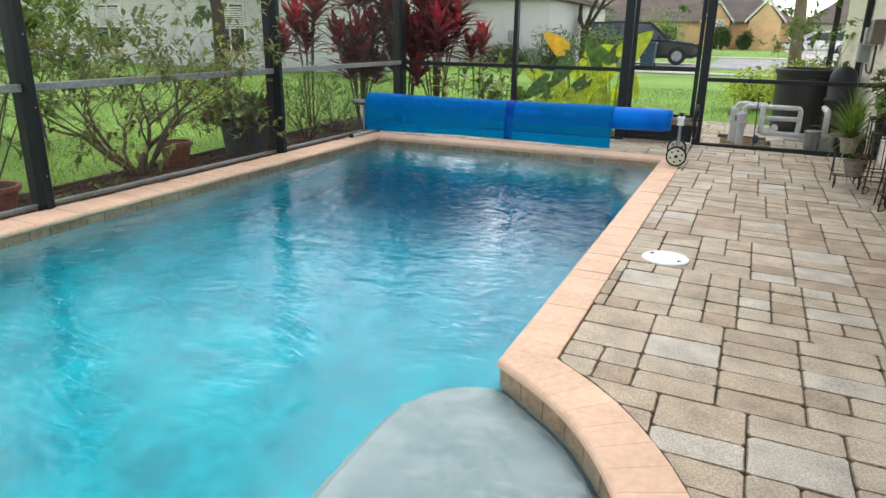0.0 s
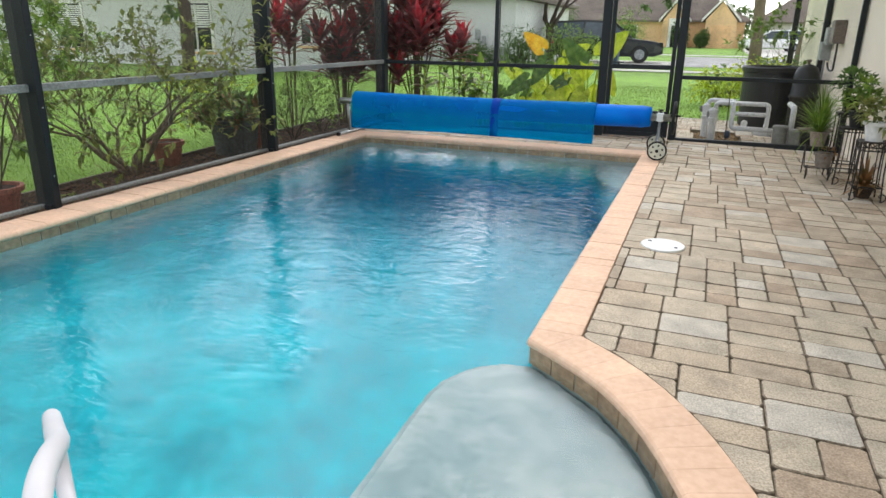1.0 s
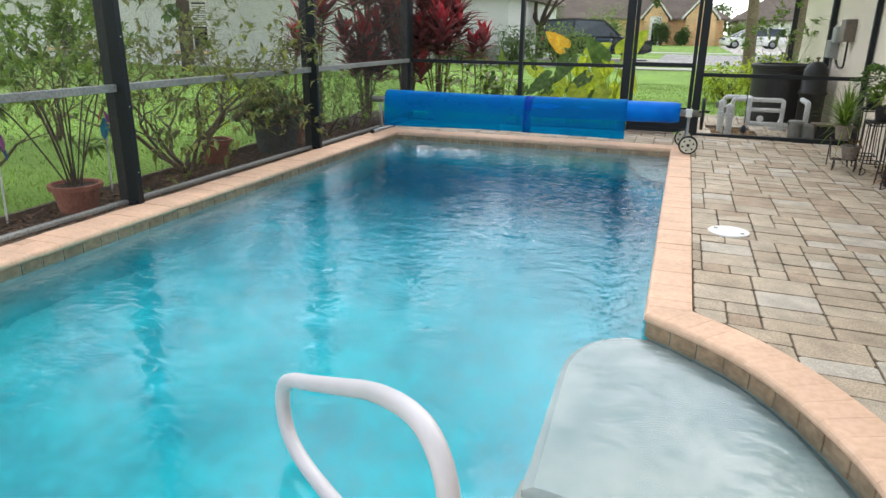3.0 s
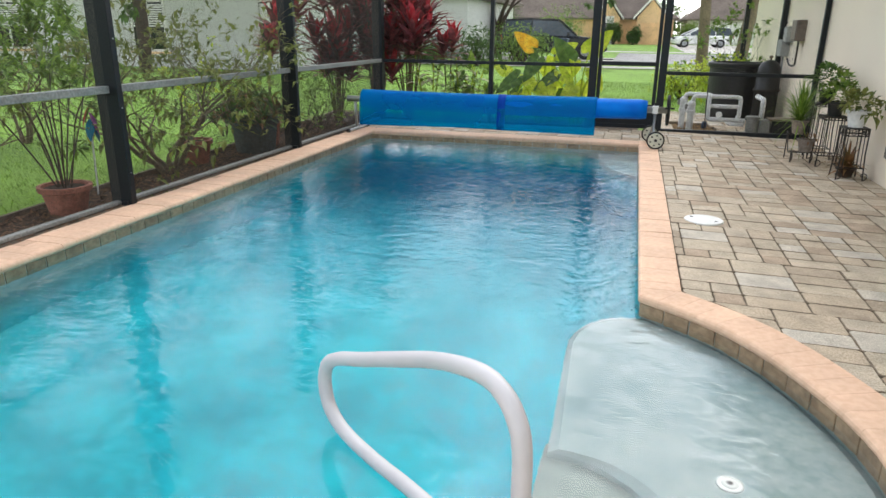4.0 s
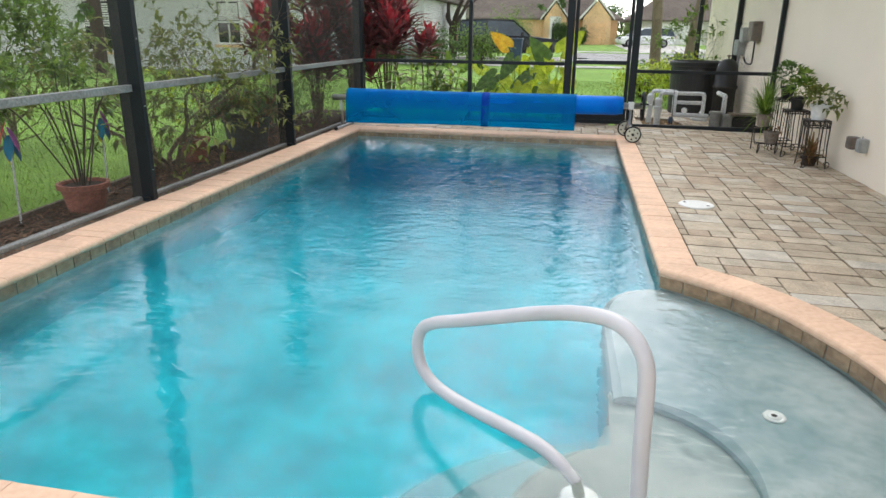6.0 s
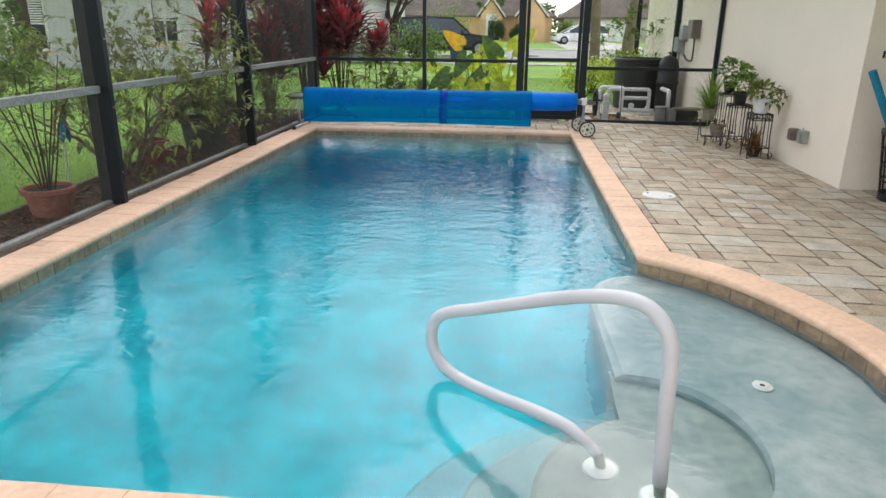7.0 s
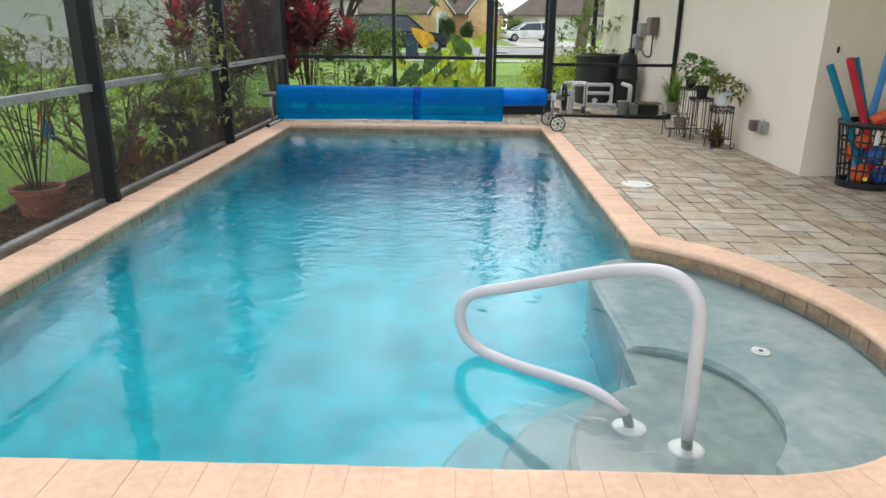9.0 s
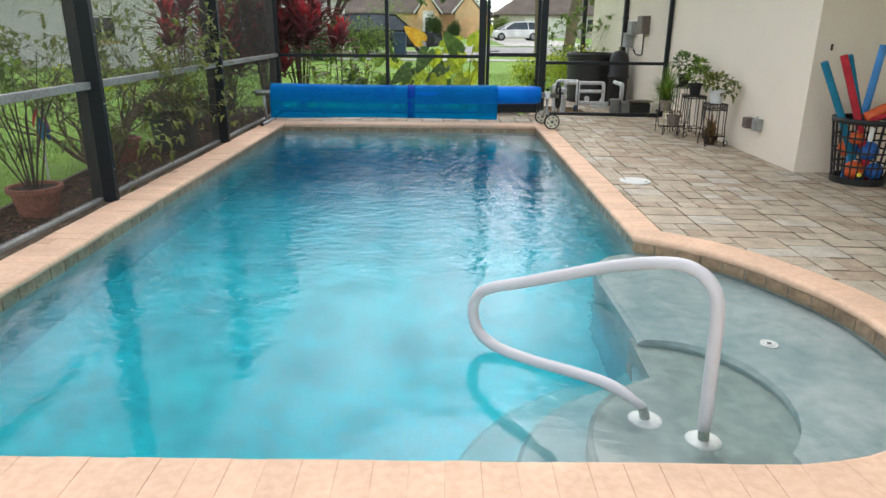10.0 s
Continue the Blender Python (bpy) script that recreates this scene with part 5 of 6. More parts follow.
for a, b in (((-4.72, -1.2), (-4.72, 0.0)), ((-4.72, 0.0), (-4.95, 3.2)), ((-4.95, 3.2), (-5.2, 6.6)), ((-5.2, 6.6), (-5.4, 8.3))):
    d = (Vector(b) - Vector(a)).normalized()
    nrm = Vector((-d.y, d.x)) * 0.018
    t = thing("edging_board", "weathered edging board between bed and lawn", "edging", (0, 0, 0), "bed edging boards")
    part("board", Shape().prism([(a[0] - nrm.x, a[1] - nrm.y), (a[0] + nrm.x, a[1] + nrm.y), (b[0] + nrm.x, b[1] + nrm.y), (b[0] - nrm.x, b[1] - nrm.y)][::-1], -0.13, -0.07, 0.006), M["timber"], t)

# lawn blades
g = np.random.default_rng(5)
N = 70000
gx, gy = g.uniform(-12, 3.5, N), g.uniform(-3, 17, N)
keep = ((gx < -4.8 - 0.07 * np.clip(gy, 0, 9)) | (gy > 8.35)) & ~((gx > -0.2) & (gy < 9.8))
gx, gy = gx[keep], gy[keep]
N = len(gx)
ga, gh = g.uniform(0, 6.28, N), g.uniform(0.02, 0.05, N)
gz = np.array([land(x, y) for x, y in zip(gx, gy)])
v = np.empty((N, 3, 3))
v[:, 0] = np.stack([gx - 0.006 * np.cos(ga), gy - 0.006 * np.sin(ga), gz - 0.002], 1)
v[:, 1] = np.stack([gx + 0.006 * np.cos(ga), gy + 0.006 * np.sin(ga), gz - 0.002], 1)
v[:, 2] = np.stack([gx + 0.02 * np.sin(ga * 3), gy + 0.02 * np.cos(ga * 3), gz + gh], 1)
s = Shape()
s.v, s.f = v.reshape(-1, 3).tolist(), np.arange(3 * N).reshape(-1, 3).tolist()
single("grass", s, M["grass"], "short green lawn grass", "grass", kind="stuff")


# ---- street and neighbours ----
def sheet(name, x0, x1, y0, y1, material, label, cat, up=0.02):
    s = Shape()
    n = max(2, int((y1 - y0) / 2))
    rows = [[(x, y0 + (y1 - y0) * j / n, land(x, y0 + (y1 - y0) * j / n) + up) for x in (x0, (x0 + x1) / 2, x1)] for j in range(n + 1)]
    s.rings(rows, closed=False)
    s.f = [f[::-1] for f in s.f]
    return single(name, s, material, label, cat, kind="structure")


sheet("pavement_walk", -9, 60, 23.9, 25.2, M["concrete"], "pale concrete sidewalk beyond the lawn", "sidewalk", 0.03)
sheet("road", -1.2, 90, 28.5, 42, M["asphalt"], "sun-bleached grey residential street", "street")
sheet("driveway", -12, -1.2, 29, 33.5, M["concrete"], "pale concrete driveway under the dark car", "driveway", 0.025)
sheet("pavement_far", -30, 90, 44, 46, M["concrete"], "pale concrete sidewalk across the street", "sidewalk", 0.03)
sheet("driveway_far", 3.0, 9.5, 46, 74, M["concrete"], "pale concrete driveway across the street", "driveway", 0.025)


def window(t, x0, x1, z0, z1, y, shutters=False):
    w = part("window", Shape().box((x0, y - 0.03, z0), (x1, y - 0.01, z1)), M["glass"], t)
    f = Shape()
    for a, b in (((x0 - 0.08, z0 - 0.08), (x1 + 0.08, z0)), ((x0 - 0.08, z1), (x1 + 0.08, z1 + 0.08)), ((x0 - 0.08, z0), (x0, z1)), ((x1, z0), (x1 + 0.08, z1)), (((x0 + x1) / 2 - 0.03, z0), ((x0 + x1) / 2 + 0.03, z1)), ((x0, (z0 + z1) / 2 - 0.03), (x1, (z0 + z1) / 2 + 0.03))):
        f.box((a[0], y - 0.07, a[1]), (b[0], y - 0.004, b[1]))
    part("frame", f, M["fascia"], w)
    part("sill", Shape().box((x0 - 0.15, y - 0.12, z0 - 0.16), (x1 + 0.15, y, z0 - 0.08)), M["orange"], w)
    if shutters:
        n = 9
        for k in range(n):
            z = (z0 + z1) / 2 + 0.06 + (z1 - (z0 + z1) / 2 - 0.1) * k / n
            part("louver", Shape().box((x0 + 0.04, y - 0.06, z), (x1 - 0.04, y - 0.035, z + 0.05)), M["fascia"], w)


def roof(x0, x1, y0, y1, z, rise, over=0.5):
    x0, x1, y0, y1 = x0 - over, x1 + over, y0 - over, y1 + over
    h = min(x1 - x0, y1 - y0) / 2
    return Shape().add([(x0, y0, z), (x1, y0, z), (x1, y1, z), (x0, y1, z), (x0 + h, (y0 + y1) / 2, z + rise), (x1 - h, (y0 + y1) / 2, z + rise), (x0, y0, z - 0.18), (x1, y0, z - 0.18), (x1, y1, z - 0.18), (x0, y1, z - 0.18)],
                       [(0, 1, 5, 4), (1, 2, 5), (2, 3, 4, 5), (3, 0, 4), (6, 7, 1, 0), (7, 8, 2, 1), (8, 9, 3, 2), (9, 6, 0, 3), (9, 8, 7, 6)])


nb = thing("neighbor_house", "white stucco neighbouring house with shuttered windows", "house")
part("wall", Shape().box((-32, 18, -0.2), (-11.2, 32, 2.75)), M["stucco_white"], nb)
part("wall", Shape().box((-11.2, 26.5, -0.2), (-7.4, 38, 2.75)), M["stucco_white"], nb)
part("roof", roof(-32, -11.2, 18, 32, 2.9, 2.6), M["roof"], nb)
part("roof", roof(-14, -7.4, 26.5, 38, 2.9, 2.0), M["roof"], nb)
window(nb, -17.7, -16.4, 0.6, 2.2, 18, True)
window(nb, -12.6, -11.8, 0.9, 2.2, 18, True)
window(nb, -24, -22.6, 0.6, 2.2, 18, True)
for x, z, k in ((-9.05, 1.25, 0.22), (-8.75, 1.05, 0.16), (-8.95, 0.85, 0.14)):
    part("meter_box", Shape().box((x - k / 2, 26.36, z - k), (x + k / 2, 26.5, z + k), 0.02), M["ebox"], nb)
part("air_conditioner", Shape().box((-8.1, 25.7, 0.0), (-7.5, 26.3, 0.75), 0.03), M["ebox"], nb)

hs = thing("orange_house", "peach stucco house with white gables across the street", "house", (0, 0, 0.15))
part("wall", Shape().box((-34, 76, -0.2), (3.4, 88, 2.7)), M["orange"], hs)
part("roof", roof(-34, 3.4, 76, 88, 2.75, 4.2), M["roof"], hs)


def gable(x0, x1, y, z, apex, t):
    m = (x0 + x1) / 2
    g = part("gable", Shape().add([(x0, y, -0.2), (x1, y, -0.2), (x1, y, z), (m, y, apex), (x0, y, z), (x0, y + 5, -0.2), (x1, y + 5, -0.2), (x1, y + 5, z), (m, y + 5, apex), (x0, y + 5, z)],
                                 [(0, 1, 2, 3, 4), (1, 6, 7, 2), (0, 4, 9, 5)]), M["orange"], t)
    for a, b in (((x0 - 0.4, z - 0.25), (m, apex + 0.12)), ((x1 + 0.4, z - 0.25), (m, apex + 0.12))):
        part("bargeboard", Shape().add([(a[0], y - 0.4, a[1]), (b[0], y - 0.4, b[1]), (b[0], y - 0.4, b[1] + 0.3), (a[0], y - 0.4, a[1] + 0.3), (a[0], y + 0.0, a[1]), (b[0], y + 0.0, b[1]), (b[0], y + 0.0, b[1] + 0.3), (a[0], y + 0.0, a[1] + 0.3)], [(0, 1, 2, 3), (4, 7, 6, 5), (0, 4, 5, 1), (3, 2, 6, 7), (0, 3, 7, 4)]), M["fascia"], g)
    part("gable_roof", Shape().add([(x0 - 0.4, y - 0.45, z - 0.0), (m, y - 0.45, apex + 0.42), (x1 + 0.4, y - 0.45, z - 0.0), (x0 - 0.4, y + 7, z), (m, y + 7, apex + 0.42), (x1 + 0.4, y + 7, z)], [(0, 1, 4, 3), (1, 2, 5, 4)]), M["roof"], g)
    return g


g1 = gable(-0.4, 2.5, 73, 2.75, 4.5, hs)
part("garage_door", Shape().box((0.05, 72.94, -0.1), (2.05, 73.0, 2.2), 0.02), M["garage"], g1)
g2 = gable(-4.6, -2.2, 74.5, 2.75, 4.4, hs)
part("entry_arch", Shape().box((-4.0, 74.42, 0), (-2.8, 74.5, 2.9)), M["fascia"], g2)
part("entry_door", Shape().box((-3.7, 74.36, 0), (-3.1, 74.42, 2.2)), M["glass"], g2)
for x in (-9, -14, -20):
    window(hs, x, x + 1.6, 0.8, 2.2, 76)
h2 = thing("grey_house", "pale house with a long brown roof across the street", "house", (0, 0, 0.15))
part("wall", Shape().box((5.0, 80, -0.2), (22, 92, 2.7)), M["grey_wall"], h2)
part("roof", roof(5.0, 22, 80, 92, 2.75, 4.4), M["roof"], h2)
part("garage_door", Shape().box((8, 79.9, -0.1), (13, 80, 2.3), 0.02), M["fascia"], h2)
window(h2, 15.5, 17.5, 0.8, 2.2, 80)


def car(name, at, turn, paint, label, length, width, height, roofline):
    """A car built of a lofted body, glasshouse and four wheels, its nose towards +x."""
    t = thing(name, label, "car", at, turn=turn)
    L, W_, H = length / 2, width / 2, height
    belt = H * 0.58
    sec = [(-L, 0.45, belt * 0.9, 0.82), (-L + 0.12, 0.3, belt, 0.95), (-L * 0.6, 0.28, belt, 1), (0, 0.27, belt, 1), (L * 0.45, 0.28, belt * 0.98, 1), (L * 0.85, 0.3, belt * 0.88, 0.95), (L, 0.42, belt * 0.7, 0.8)]
    rings = []
    for x, z0, z1, k in sec:
        w = W_ * k
        rings.append([(x, -w * 0.92, z0), (x, -w, z0 + 0.15), (x, -w, z1 - 0.12), (x, -w * 0.94, z1), (x, w * 0.94, z1), (x, w, z1 - 0.12), (x, w, z0 + 0.15), (x, w * 0.92, z0)])
    part("body", Shape().rings(rings, True, True), paint, t)
    f0, f1, f2, f3 = roofline
    top = [(f0 * L, belt - 0.02, 0.93), (f1 * L, H - 0.05, 0.78), ((f1 + f2) / 2 * L, H, 0.8), (f2 * L, H - 0.05, 0.78), (f3 * L, belt - 0.02, 0.93)]
    part("glasshouse", Shape().rings([[(x, -W_ * 0.93, belt - 0.03), (x, -W_ * k, z - 0.08), (x, W_ * k, z - 0.08), (x, W_ * 0.93, belt - 0.03)] for x, z, k in top], True, True), M["car_glass"], t, "dark tinted glass")
    part("roof_panel", Shape().rings([[(x, -W_ * k - 0.01, z - 0.09), (x, -W_ * k * 0.9, z), (x, W_ * k * 0.9, z), (x, W_ * k + 0.01, z - 0.09)] for x, z, k in top[1:4]], True, True), paint, t)
    for x0, x1 in ((f0, f1), ((f1 + f2) / 2 - 0.03, (f1 + f2) / 2), (f3, f2)):
        for s_ in (-1, 1):
            part("pillar", Shape().tube([(x0 * L, s_ * W_ * 0.94, belt), (x1 * L, s_ * W_ * 0.79, H - 0.06)], 0.04, 5), paint, t)
    for x in (-L * 0.58, L * 0.6):
        for s_ in (-1, 1):
            r = H * 0.205
            w = part("wheel", Shape().lathe([(r * 0.7, -0.1), (r, -0.11), (r, 0.11), (r * 0.7, 0.1)], (x, s_ * (W_ - 0.1), r), 24, "y", True), M["rubber"], t)
            part("rim", Shape().lathe([(r * 0.6, -0.115), (r * 0.2, -0.125), (r * 0.2, 0.125), (r * 0.6, 0.115)], (x, s_ * (W_ - 0.1), r), 10, "y"), M["car_rim"], w)
    for s_ in (-1, 1):
        part("headlight", Shape().box((L - 0.25, s_ * W_ * 0.7 - 0.18, belt * 0.68), (L - 0.02, s_ * W_ * 0.7 + 0.18, belt * 0.84), 0.03), M["glass"], t)
        part("tail_light", Shape().box((-L + 0.0, s_ * W_ * 0.8 - 0.1, belt * 0.75), (-L + 0.13, s_ * W_ * 0.8 + 0.1, belt * 1.0), 0.03), M["noodle_red"], t)
        part("mirror", Shape().box((f3 * L - 0.45, s_ * (W_ + 0.1) - 0.1, belt), (f3 * L - 0.3, s_ * (W_ + 0.1) + 0.1, belt + 0.16), 0.03), paint, t)


car("car", (-4.1, 31.2, land(-3, 31.2) + 0.025), 4, M["car_black"], "black sport utility car parked on a driveway", 5.1, 2.0, 1.88, (-0.98, -0.9, 0.08, 0.42))
car("car", (5.2, 62, land(5, 62) + 0.03), 187, M["car_white"], "white minivan parked across the street", 5.1, 1.95, 1.75, (-0.97, -0.85, 0.1, 0.62))
bn = thing("wheelie_bin", "dark blue wheeled refuse bin by the driveway", "bin", (-3.45, 28.2, land(-3.4, 28.2)))
part("body", Shape().rings([[(-0.25, -0.3, 0.03), (0.25, -0.3, 0.03), (0.25, 0.3, 0.03), (-0.25, 0.3, 0.03)], [(-0.3, -0.36, 0.95), (0.3, -0.36, 0.95), (0.3, 0.36, 0.95), (-0.3, 0.36, 0.95)]], True, True), M["bin_blue"], bn)
part("lid", Shape().box((-0.33, -0.4, 0.95), (0.33, 0.4, 1.04), 0.03), M["bin_blue"], bn)
part("wheel", Shape().lathe([(0.1, -0.3), (0.1, 0.3)], (0.0, 0.32, 0.1), 14, "x"), M["rubber"], bn)


def bush(name, at, rx, ry, rz, n, leaf, material, seed, label, cat="bush"):
    """A rounded bush of many leaves with an uneven outline over short stems."""
    t = thing(name, label, cat, at)
    q = random.Random(seed)
    s, w = Shape(), Shape()
    for i in range(14):
        c = Vector((q.uniform(-.6, .6) * rx, q.uniform(-.6, .6) * ry, q.uniform(0.45, 1.3) * rz))
        w.tube([(c.x * 0.2, c.y * 0.2, -0.05), tuple(c * 0.6), tuple(c)], [0.03 * rz, 0.02 * rz, 0.008], 5)
        for k in range(n // 14):
            d = Vector((q.gauss(0, 1), q.gauss(0, 1), q.gauss(0, 1))).normalized()
            p = c + Vector((d.x * rx * 0.5, d.y * ry * 0.5, d.z * rz * 0.45)) * q.uniform(0.4, 1.05)
            if p.z > 0:
                s.leaf(p, d + Vector((q.gauss(0, .5), q.gauss(0, .5), q.gauss(0, .5))), leaf * q.uniform(0.6, 1.3), leaf * 0.5, 0.4)
    part("stems", w, M["dark_bark"], t)
    part("leaves", s, material, t)


for i, (x, y, rx, rz, m, lb) in enumerate(((-7.2, 56, 2.6, 2.1, "leaf", "large clipped green bush across the street"), (-12, 54, 2.4, 2.0, "leaf_dark", "dark green bush across the street"), (-2.6, 71.5, 0.9, 1.5, "leaf_dark", "dark green cypress-like bush by the gable"), (-0.6, 71.5, 0.8, 1.1, "leaf_dark", "dark round bush by the garage"), (4.8, 76, 1.5, 1.5, "leaf", "green bush beside the pale house"), (-5.0, 25.9, 1.5, 1.0, "leaf", "green bush near the blue bin"), (-6.5, 24, 1.5, 1.0, "leaf_dark", "low dark green hedge bush"), (-9.2, 25.2, 1.6, 0.55, "leaf_dark", "low green shrub by the white wall"))):
    bush("bush", (x, y, land(x, y)), rx, rx * 0.8, rz, 1400, 0.16 if y < 40 else 0.3, M[m], 70 + i, lb)
bush("bush", (1.0, 12.6, land(1, 12)), 0.75, 0.6, 0.55, 900, 0.12, M["leaf_lime"], 91, "yellow-green shrub behind the equipment yard")
shrub("twiggy_shrub", "tall thin shrub with sparse leaves behind the tank", (1.75, 11.3, -0.1), 6, 3, 0.75, 0.012, 0.35, 0.13, 0.06, 8, M["bark"], M["leaf"], 92, 0.35)
bush("bush", (1.5, 10.8, -0.08), 0.7, 0.5, 0.62, 1100, 0.1, M["leaf_lime"], 95, "yellow-green leafy shrub behind the black tank")
bush("bush", (2.0, 14.6, land(2, 14)), 0.9, 0.7, 0.6, 900, 0.14, M["leaf_dark"], 93, "dark green shrub at the end of the house")
for i in range(9):
    x, y = -40 + i * 11 + rnd(-3, 3), 105 + rnd(-6, 8)
    bush("tree", (x, y, 0.1), 5.5, 4, 4.0, 1600, 0.9, M["leaf_dark"], 110 + i, "distant broad green tree behind the houses", "tree")


def palm(at, h, lean, r, seed, label):
    t = thing("palm_tree", label, "palm", at)
    q = random.Random(seed)
    top = Vector((lean[0], lean[1], h))
    part("trunk", Shape().tube(crom([(0, 0, -0.1), (lean[0] * 0.2, lean[1] * 0.2, h * 0.35), (lean[0] * 0.55, lean[1] * 0.55, h * 0.7), tuple(top)], 8), [r * (1.35 - 0.5 * i / 24) for i in range(25)], 12), M["bark"], t, smooth=True)
    s = Shape()
    for i in range(16):
        a, e = i * 2.4, radians(q.uniform(-20, 65))
        p, d = top.copy(), Vector((math.cos(a) * math.cos(e), math.sin(a) * math.cos(e), math.sin(e)))
        for k in range(14):
            d = (d + Vector((0, 0, -0.1))).normalized()
            p = p + d * 0.15
            sd = d.cross(Vector((0, 0, 1))).normalized()
            for g in (-1, 1):
                s.leaf(p, sd * g + d * 0.5 + Vector((0, 0, -0.3)), 0.5, 0.04, 0.6)
    part("fronds", s, M["leaf"], t)


palm((1.75, 18.2, land(1.7, 18)), 5.2, (-0.35, 0.3), 0.13, 121, "slender grey palm trunk on the lawn")
palm((3.1, 21, land(3, 21)), 5.2, (0.9, 0.4), 0.16, 122, "leaning grey palm beyond the house")
palm((-8.5, 34, 0.05), 6.5, (0.2, 0.2), 0.15, 123, "tall grey palm near the driveway")


def street_tree(at, seed, label, h=1.5, r=0.22, reach=1.3):
    t = thing("tree", label, "tree", at)
    q = random.Random(seed)
    S, L = Shape(), Shape()
    S.tube(crom([(0, 0, -0.1), (0.05, 0, h * 0.5), (0.0, 0.05, h)], 4), [r * 1.25] + [r] * 8, 10)
    for i in range(5):
        a = 2 * math.pi * i / 5 + 0.4
        branch(S, L, Vector((0, 0, h - 0.05)), Vector((math.cos(a) * 0.8, math.sin(a) * 0.8, 1)), reach, r * 0.5, 4, q, 0.34, 0.17, 12)
    part("trunk", S, M["dark_bark"], t)
    part("crown", L, M["leaf_dark"], t)


street_tree((-7.0, 31.5, 0.05), 131, "dark-trunked forking tree beside the white house", 1.5, 0.22, 2.3)
street_tree((-15.4, 15.5, -0.05), 132, "shade tree in the neighbouring garden", 2.2, 0.2)
t = thing("edging_log", "dark landscape timber round the palm bed", "edging", (0, 0, 0))
part("log", Shape().tube([(0.85, 15.3, land(1, 15) + 0.04), (2.2, 17.2, land(2, 17) + 0.05)], 0.06, 8), M["dark_bark"], t)

# ---- coping bricks ----
coping = thing("pool_coping", "peach bullnose brick coping round the pool", "coping", kind="structure")
PITCH = 0.1135


def profile(w):
    """Section across a brick, from its outer bottom over the top to the rounded nose."""
    r = THICK / 2
    pts = [(w, -THICK), (w, -0.004), (w - 0.004, 0.0)]
    for a in (90, 60, 30, 0, -30, -60, -90):
        pts.append((r - r * math.cos(radians(a)) if a not in (90, -90) else r, -r + r * math.sin(radians(a))))
    return pts


def brick_between(i0, i1, o0, o1, w=COPE, gap=0.0014):
    """A brick whose nose runs from i0 to i1 and whose back runs from o0 to o1."""
    i0, i1, o0, o1 = (Vector((*p[:2], 0)) for p in (i0, i1, o0, o1))
    g = (i1 - i0).normalized() * gap * 0.5
    i0, i1, o0, o1 = i0 + g, i1 - g, o0 + g, o1 - g
    pr = profile(1.0 * w)
    rings = []
    for a, b in ((i0, o0), (i1, o1)):
        rings.append([(a + (b - a) * (u / w)) + Vector((0, 0, z + 0.004)) for u, z in pr])
    return Shape().rings(rings, True, True)


def straight(w):
    return made("brick", brick_between((-PITCH / 2, 0), (PITCH / 2, 0), (-PITCH / 2, w), (PITCH / 2, w), w), M["coping"], False)


narrow, wide = straight(COPE), straight(COPE_WIDE)


def run(mesh_, a, b, turn):
    a, b = Vector((*a, 0)), Vector((*b, 0))
    n = round((b - a).length / PITCH)
    for i in range(n):
        p = a + (b - a) * ((i + 0.5) / n)
        ob = part("brick", mesh_, None, coping)
        ob.matrix_world = pose(p.x, p.y, rnd(-0.0015, 0.0015), rnd(-0.35, 0.35), 0, turn + rnd(-0.3, 0.3)) @ Matrix.Diagonal(((b - a).length / n / PITCH, 1, 1, 1))


run(wide, (XL, YN), (XL, YF), 90)
run(wide, (XL - COPE_WIDE, YF), (XR + COPE, YF), 0)
run(narrow, (XR, 0.112), (XR, YF), -90)
run(narrow, (XL - COPE_WIDE, YN), (-0.12, YN), 180)
part("brick", brick_between((0, 0.0), (0, 0.112), (0.2245, 0.1105), (0.225, 0.112)), M["coping"], coping)
st = stations(CURVE, PITCH)
st[-1] = (CURVE[-1], st[-1][1])
for k in range(len(st) - 1):
    (p, d), (q, e) = st[k], st[k + 1]
    o0 = p + Vector((-d.y, d.x, 0)) * COPE if k else OUTER[0]
    o1 = q + Vector((-e.y, e.x, 0)) * COPE if k < len(st) - 2 else Vector((-0.12, YN - COPE, 0))
    part("brick", brick_between(p, q, o0, o1), M["coping"], coping)
s = Shape()
s.rings([[(p.x, p.y, -0.045) for p in (a, b)] + [(b.x, b.y, 0.0015), (a.x, a.y, 0.0015)] for a, b in [(p + n * 0.03, p + n * (COPE - 0.004)) for p, n in zip(CURVE, CN)]], True, True)
s.box((XL - COPE_WIDE + 0.004, YN, -0.045), (XL - 0.03, YF, 0.0015)).box((XL - COPE_WIDE + 0.004, YF + 0.03, -0.045), (XR + COPE - 0.004, YF + COPE_WIDE - 0.004, 0.0015))
s.box((0.03, 0.1, -0.045), (COPE - 0.004, YF, 0.0015)).box((XL - COPE_WIDE + 0.004, YN - COPE + 0.004, -0.045), (-0.12, YN - 0.03, 0.0015))
part("mortar_bed", s, M["mortar"], coping, "grey mortar between the bricks")

# ---- pavers ----
deck = thing("pavement_deck", "weathered grey-brown concrete pavers round the pool", "paving", kind="structure")
UNIT, GAP = 0.0775, 0.0022
rest = Shape()
count = 0


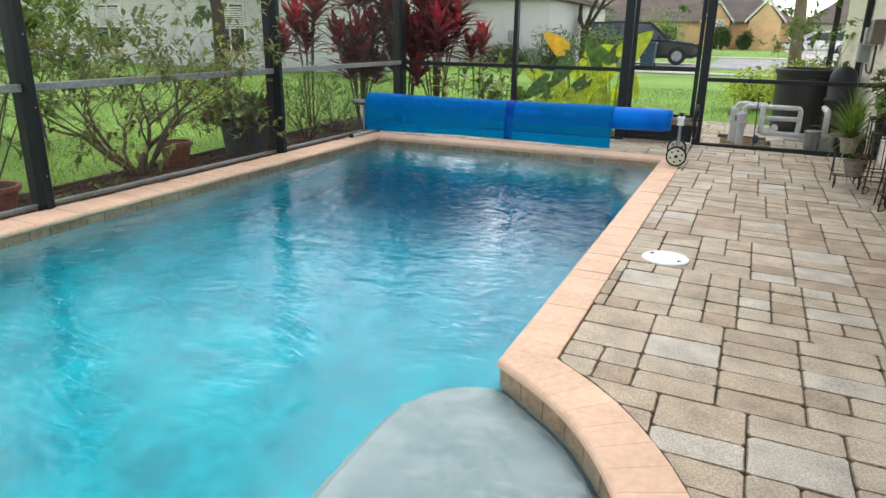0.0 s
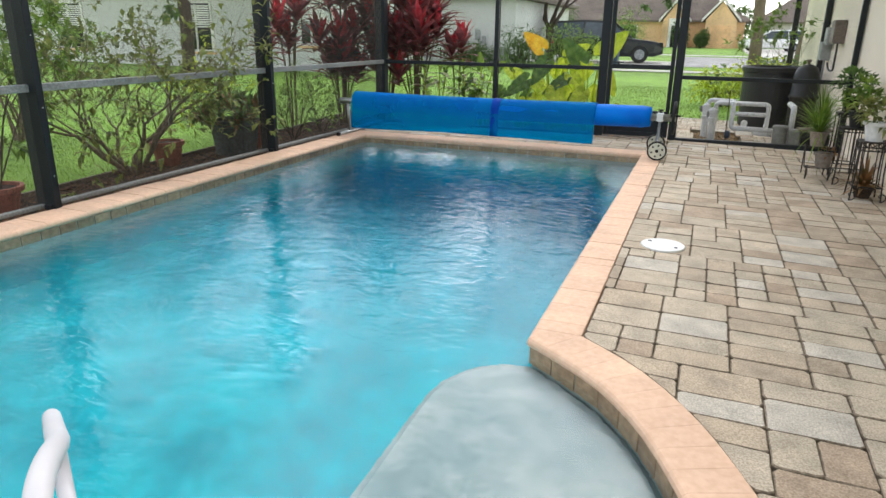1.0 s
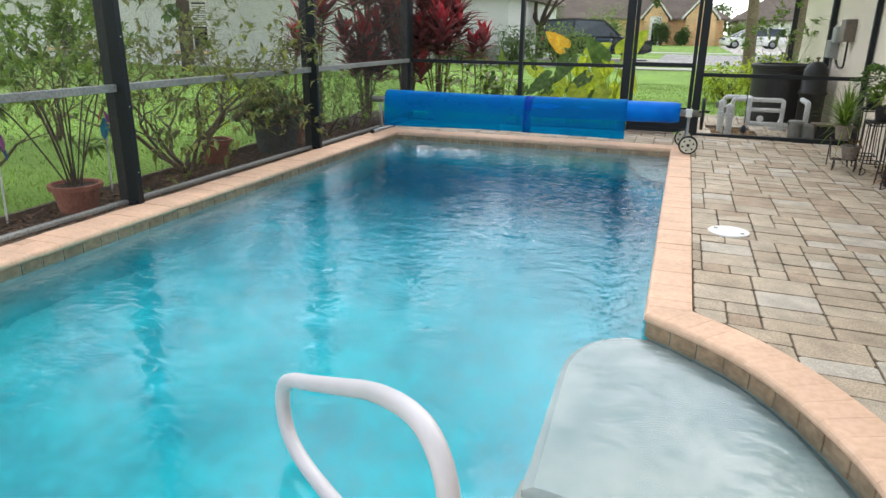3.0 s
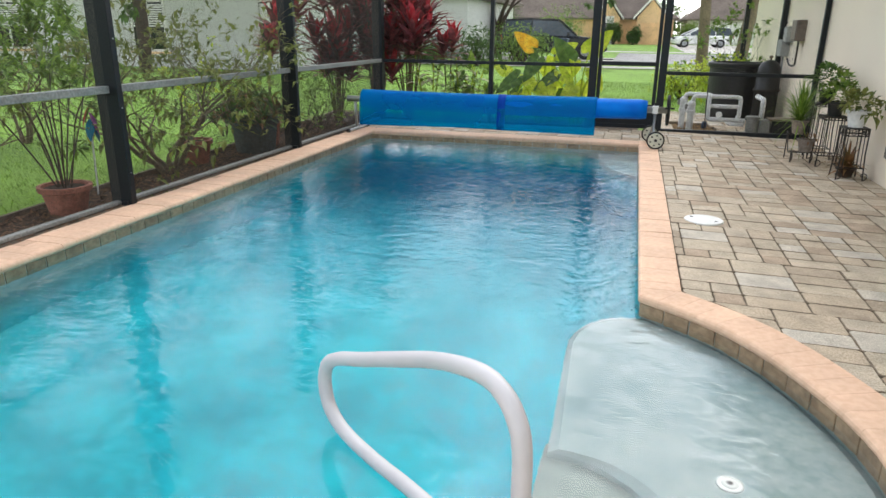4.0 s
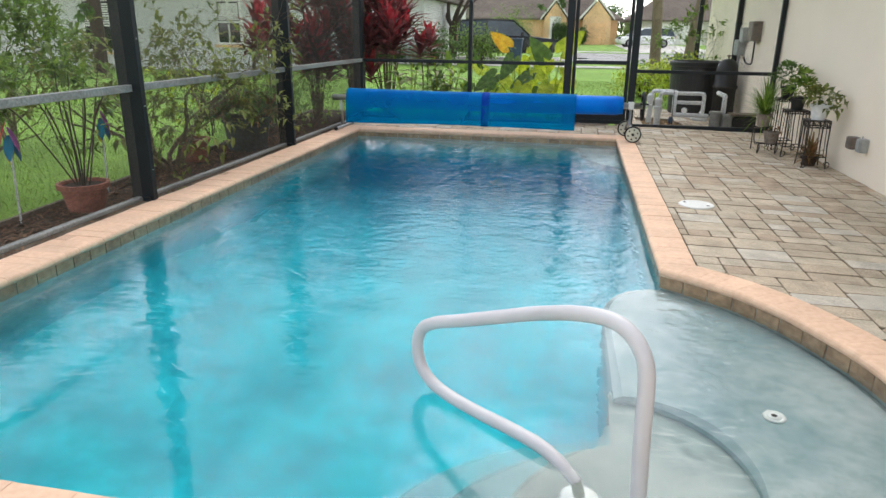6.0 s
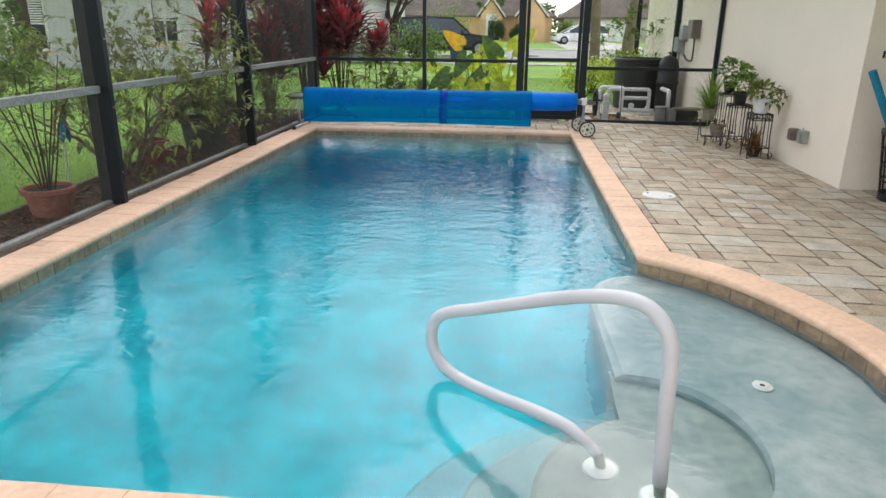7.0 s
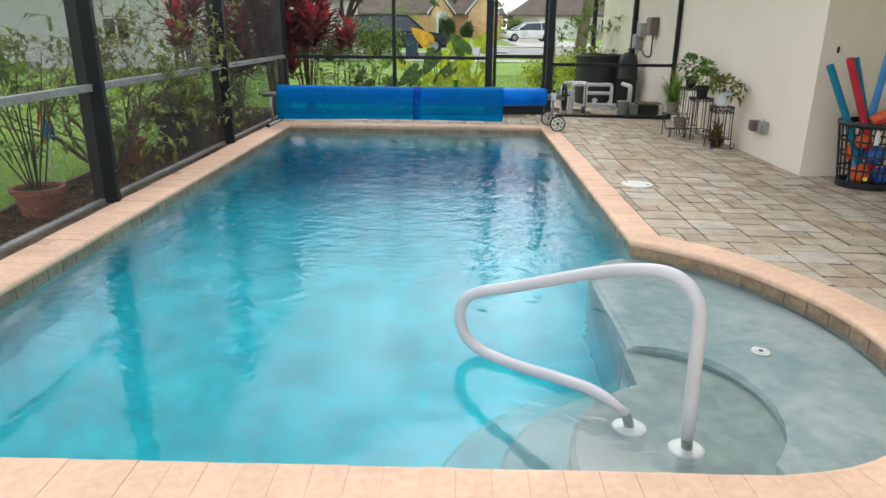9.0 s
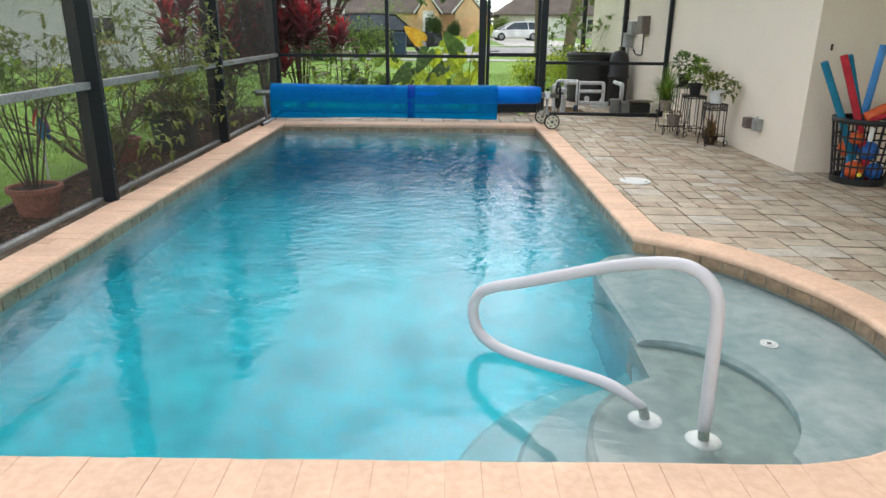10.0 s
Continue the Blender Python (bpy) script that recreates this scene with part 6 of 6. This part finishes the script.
def paver(poly, z, tilt):
    global count
    poly = [(x, y) for x, y in poly]
    c = (sum(p[0] for p in poly) / len(poly), sum(p[1] for p in poly) / len(poly))
    near = 0.2 < c[0] < 2.3 and -2.0 < c[1] < 5.2
    loc = [(x - c[0], y - c[1]) for x, y in poly]
    eased = []
    for i, p in enumerate(loc):
        a, b = loc[i - 1], loc[(i + 1) % len(loc)]
        for q in (a, b):
            d = math.hypot(q[0] - p[0], q[1] - p[1]) or 1
            k = min(rnd(0.008, 0.02) / d, 0.45)
            eased.append((p[0] + (q[0] - p[0]) * k, p[1] + (q[1] - p[1]) * k))
        d = math.hypot(b[0] - p[0], b[1] - p[1]) or 1
        if d > 0.1:
            # tumbled sides wander in and out a little
            for f in (0.33, 0.67):
                w = rnd(-0.0012, 0.0022)
                eased.append((p[0] + (b[0] - p[0]) * f - (b[1] - p[1]) / d * w, p[1] + (b[1] - p[1]) * f + (b[0] - p[0]) / d * w))
    sh = Shape().prism(eased, -0.06, 0.0, 0.004)
    sh.v = [(x, y, zz + (tilt[0] * x + tilt[1] * y if zz > -0.05 else 0)) for x, y, zz in sh.v]
    if near and count < 300:
        count += 1
        ob = part("paver", sh, M["paver"], deck)
        ob.location = (c[0], c[1], z)
        darken_edges(ob)
    else:
        rest.add([(x + c[0], y + c[1], zz + z) for x, y, zz in sh.v], sh.f)


def darken_edges(ob):
    """Paints joint dirt and shade on chamfers and sides, up to the worn top."""
    ob.data.materials.append(M["dark_joint_edge"])
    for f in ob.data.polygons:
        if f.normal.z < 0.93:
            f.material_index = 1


STACKS = ((2, 3, 2, 3), (3, 2, 3, 2), (3, 3, 2, 2), (2, 2, 3, 3), (3, 2, 2, 3), (2, 3, 3, 2), (2, 2, 2, 2, 2))


def lay(x0, x1, y0, y1, cuts):
    """Bands of mixed blocks: columns of uneven width, each stacked in its own order."""
    def put(a, b, c, d):
        a, b, c, d = max(a, x0), min(b, x1), max(c, y0), min(d, y1)
        if b - a < 0.03 or d - c < 0.03:
            return
        poly = [(a + GAP / 2, c + GAP / 2), (b - GAP / 2, c + GAP / 2), (b - GAP / 2, d - GAP / 2), (a + GAP / 2, d - GAP / 2)]
        for rule in cuts(poly):
            poly = clip(poly, *rule) if len(poly) > 2 else poly
        if len(poly) > 2 and abs(area(poly)) > 0.0012:
            paver(poly, fall((a + b) / 2) + rnd(-0.003, 0.002), (rnd(-0.01, 0.01) - 0.016, rnd(-0.012, 0.012)))

    y = 0.024 + math.floor((y0 - 0.024) / (10 * UNIT)) * 10 * UNIT
    while y < y1:
        x = x0 - rnd(0, 0.3)
        while x < x1:
            w = R.choice((3, 3, 4, 4))
            at = y
            for h in R.choice(STACKS):
                if w >= 4 and R.random() < 0.3:
                    k = 2 if R.random() < 0.5 else w - 2
                    put(x, x + k * UNIT, at, at + h * UNIT)
                    put(x + k * UNIT, x + w * UNIT, at, at + h * UNIT)
                else:
                    put(x, x + w * UNIT, at, at + h * UNIT)
                at += h * UNIT
            x += w * UNIT
        y += 10 * UNIT


def deck_cuts(poly):
    c = Vector((sum(p[0] for p in poly) / len(poly), sum(p[1] for p in poly) / len(poly), 0))
    rules = []
    if c.y > -0.25:
        rules.append(((COPE + 0.003, 0), (1, 0)))
    if c.y < 0.35 and c.x > -0.12:
        k = min(range(len(OUTER)), key=lambda i: (OUTER[i] - c).length)
        p, n = CURVE[k] + CN[k] * (COPE + 0.003), CN[k]
        if (c - p).length < 0.45 or (c - p).dot(n) < 0:
            rules.append(((p.x, p.y), (n.x, n.y)))
    if c.y < -2.3 and c.x < 0.05:
        rules.append(((0, YN - COPE - 0.003), (0, -1)))
    return rules


lay(COPE, HX, -2.2, 6.6, deck_cuts)
lay(HX + 0.005, 4.5, -8.9, HY, lambda p: [])
lay(-3.86, COPE, YF + COPE_WIDE + 0.003, 6.6, lambda p: [])
lay(-3.86, 0.0, -8.9, YN - COPE - 0.003, lambda p: [])
lay(0.0, HX, -8.9, -2.2, deck_cuts)
field = part("paver_field", rest, M["paver_rest"], deck)
tagged(field, kind="stuff")
darken_edges(field)

# pavers of the equipment pad outside the screen, round a gravel square
yard = thing("pavement_yard", "pale weathered pavers round the pool equipment", "paving", kind="structure")
rest, count = Shape(), 300


def yard_cuts(poly):
    x, y = sum(p[0] for p in poly) / len(poly), sum(p[1] for p in poly) / len(poly)
    return [((0, 0), (0, -1))] if 0.42 < x < 1.1 and 6.9 < y < 8.1 else []


lay(0.1, 2.2, 6.72, 9.7, yard_cuts)
far_field = part("paver_field", Shape().add([(x, y, z - 0.035) for x, y, z in rest.v], rest.f), M["paver_rest"], yard)
tagged(far_field, kind="stuff")
darken_edges(far_field)
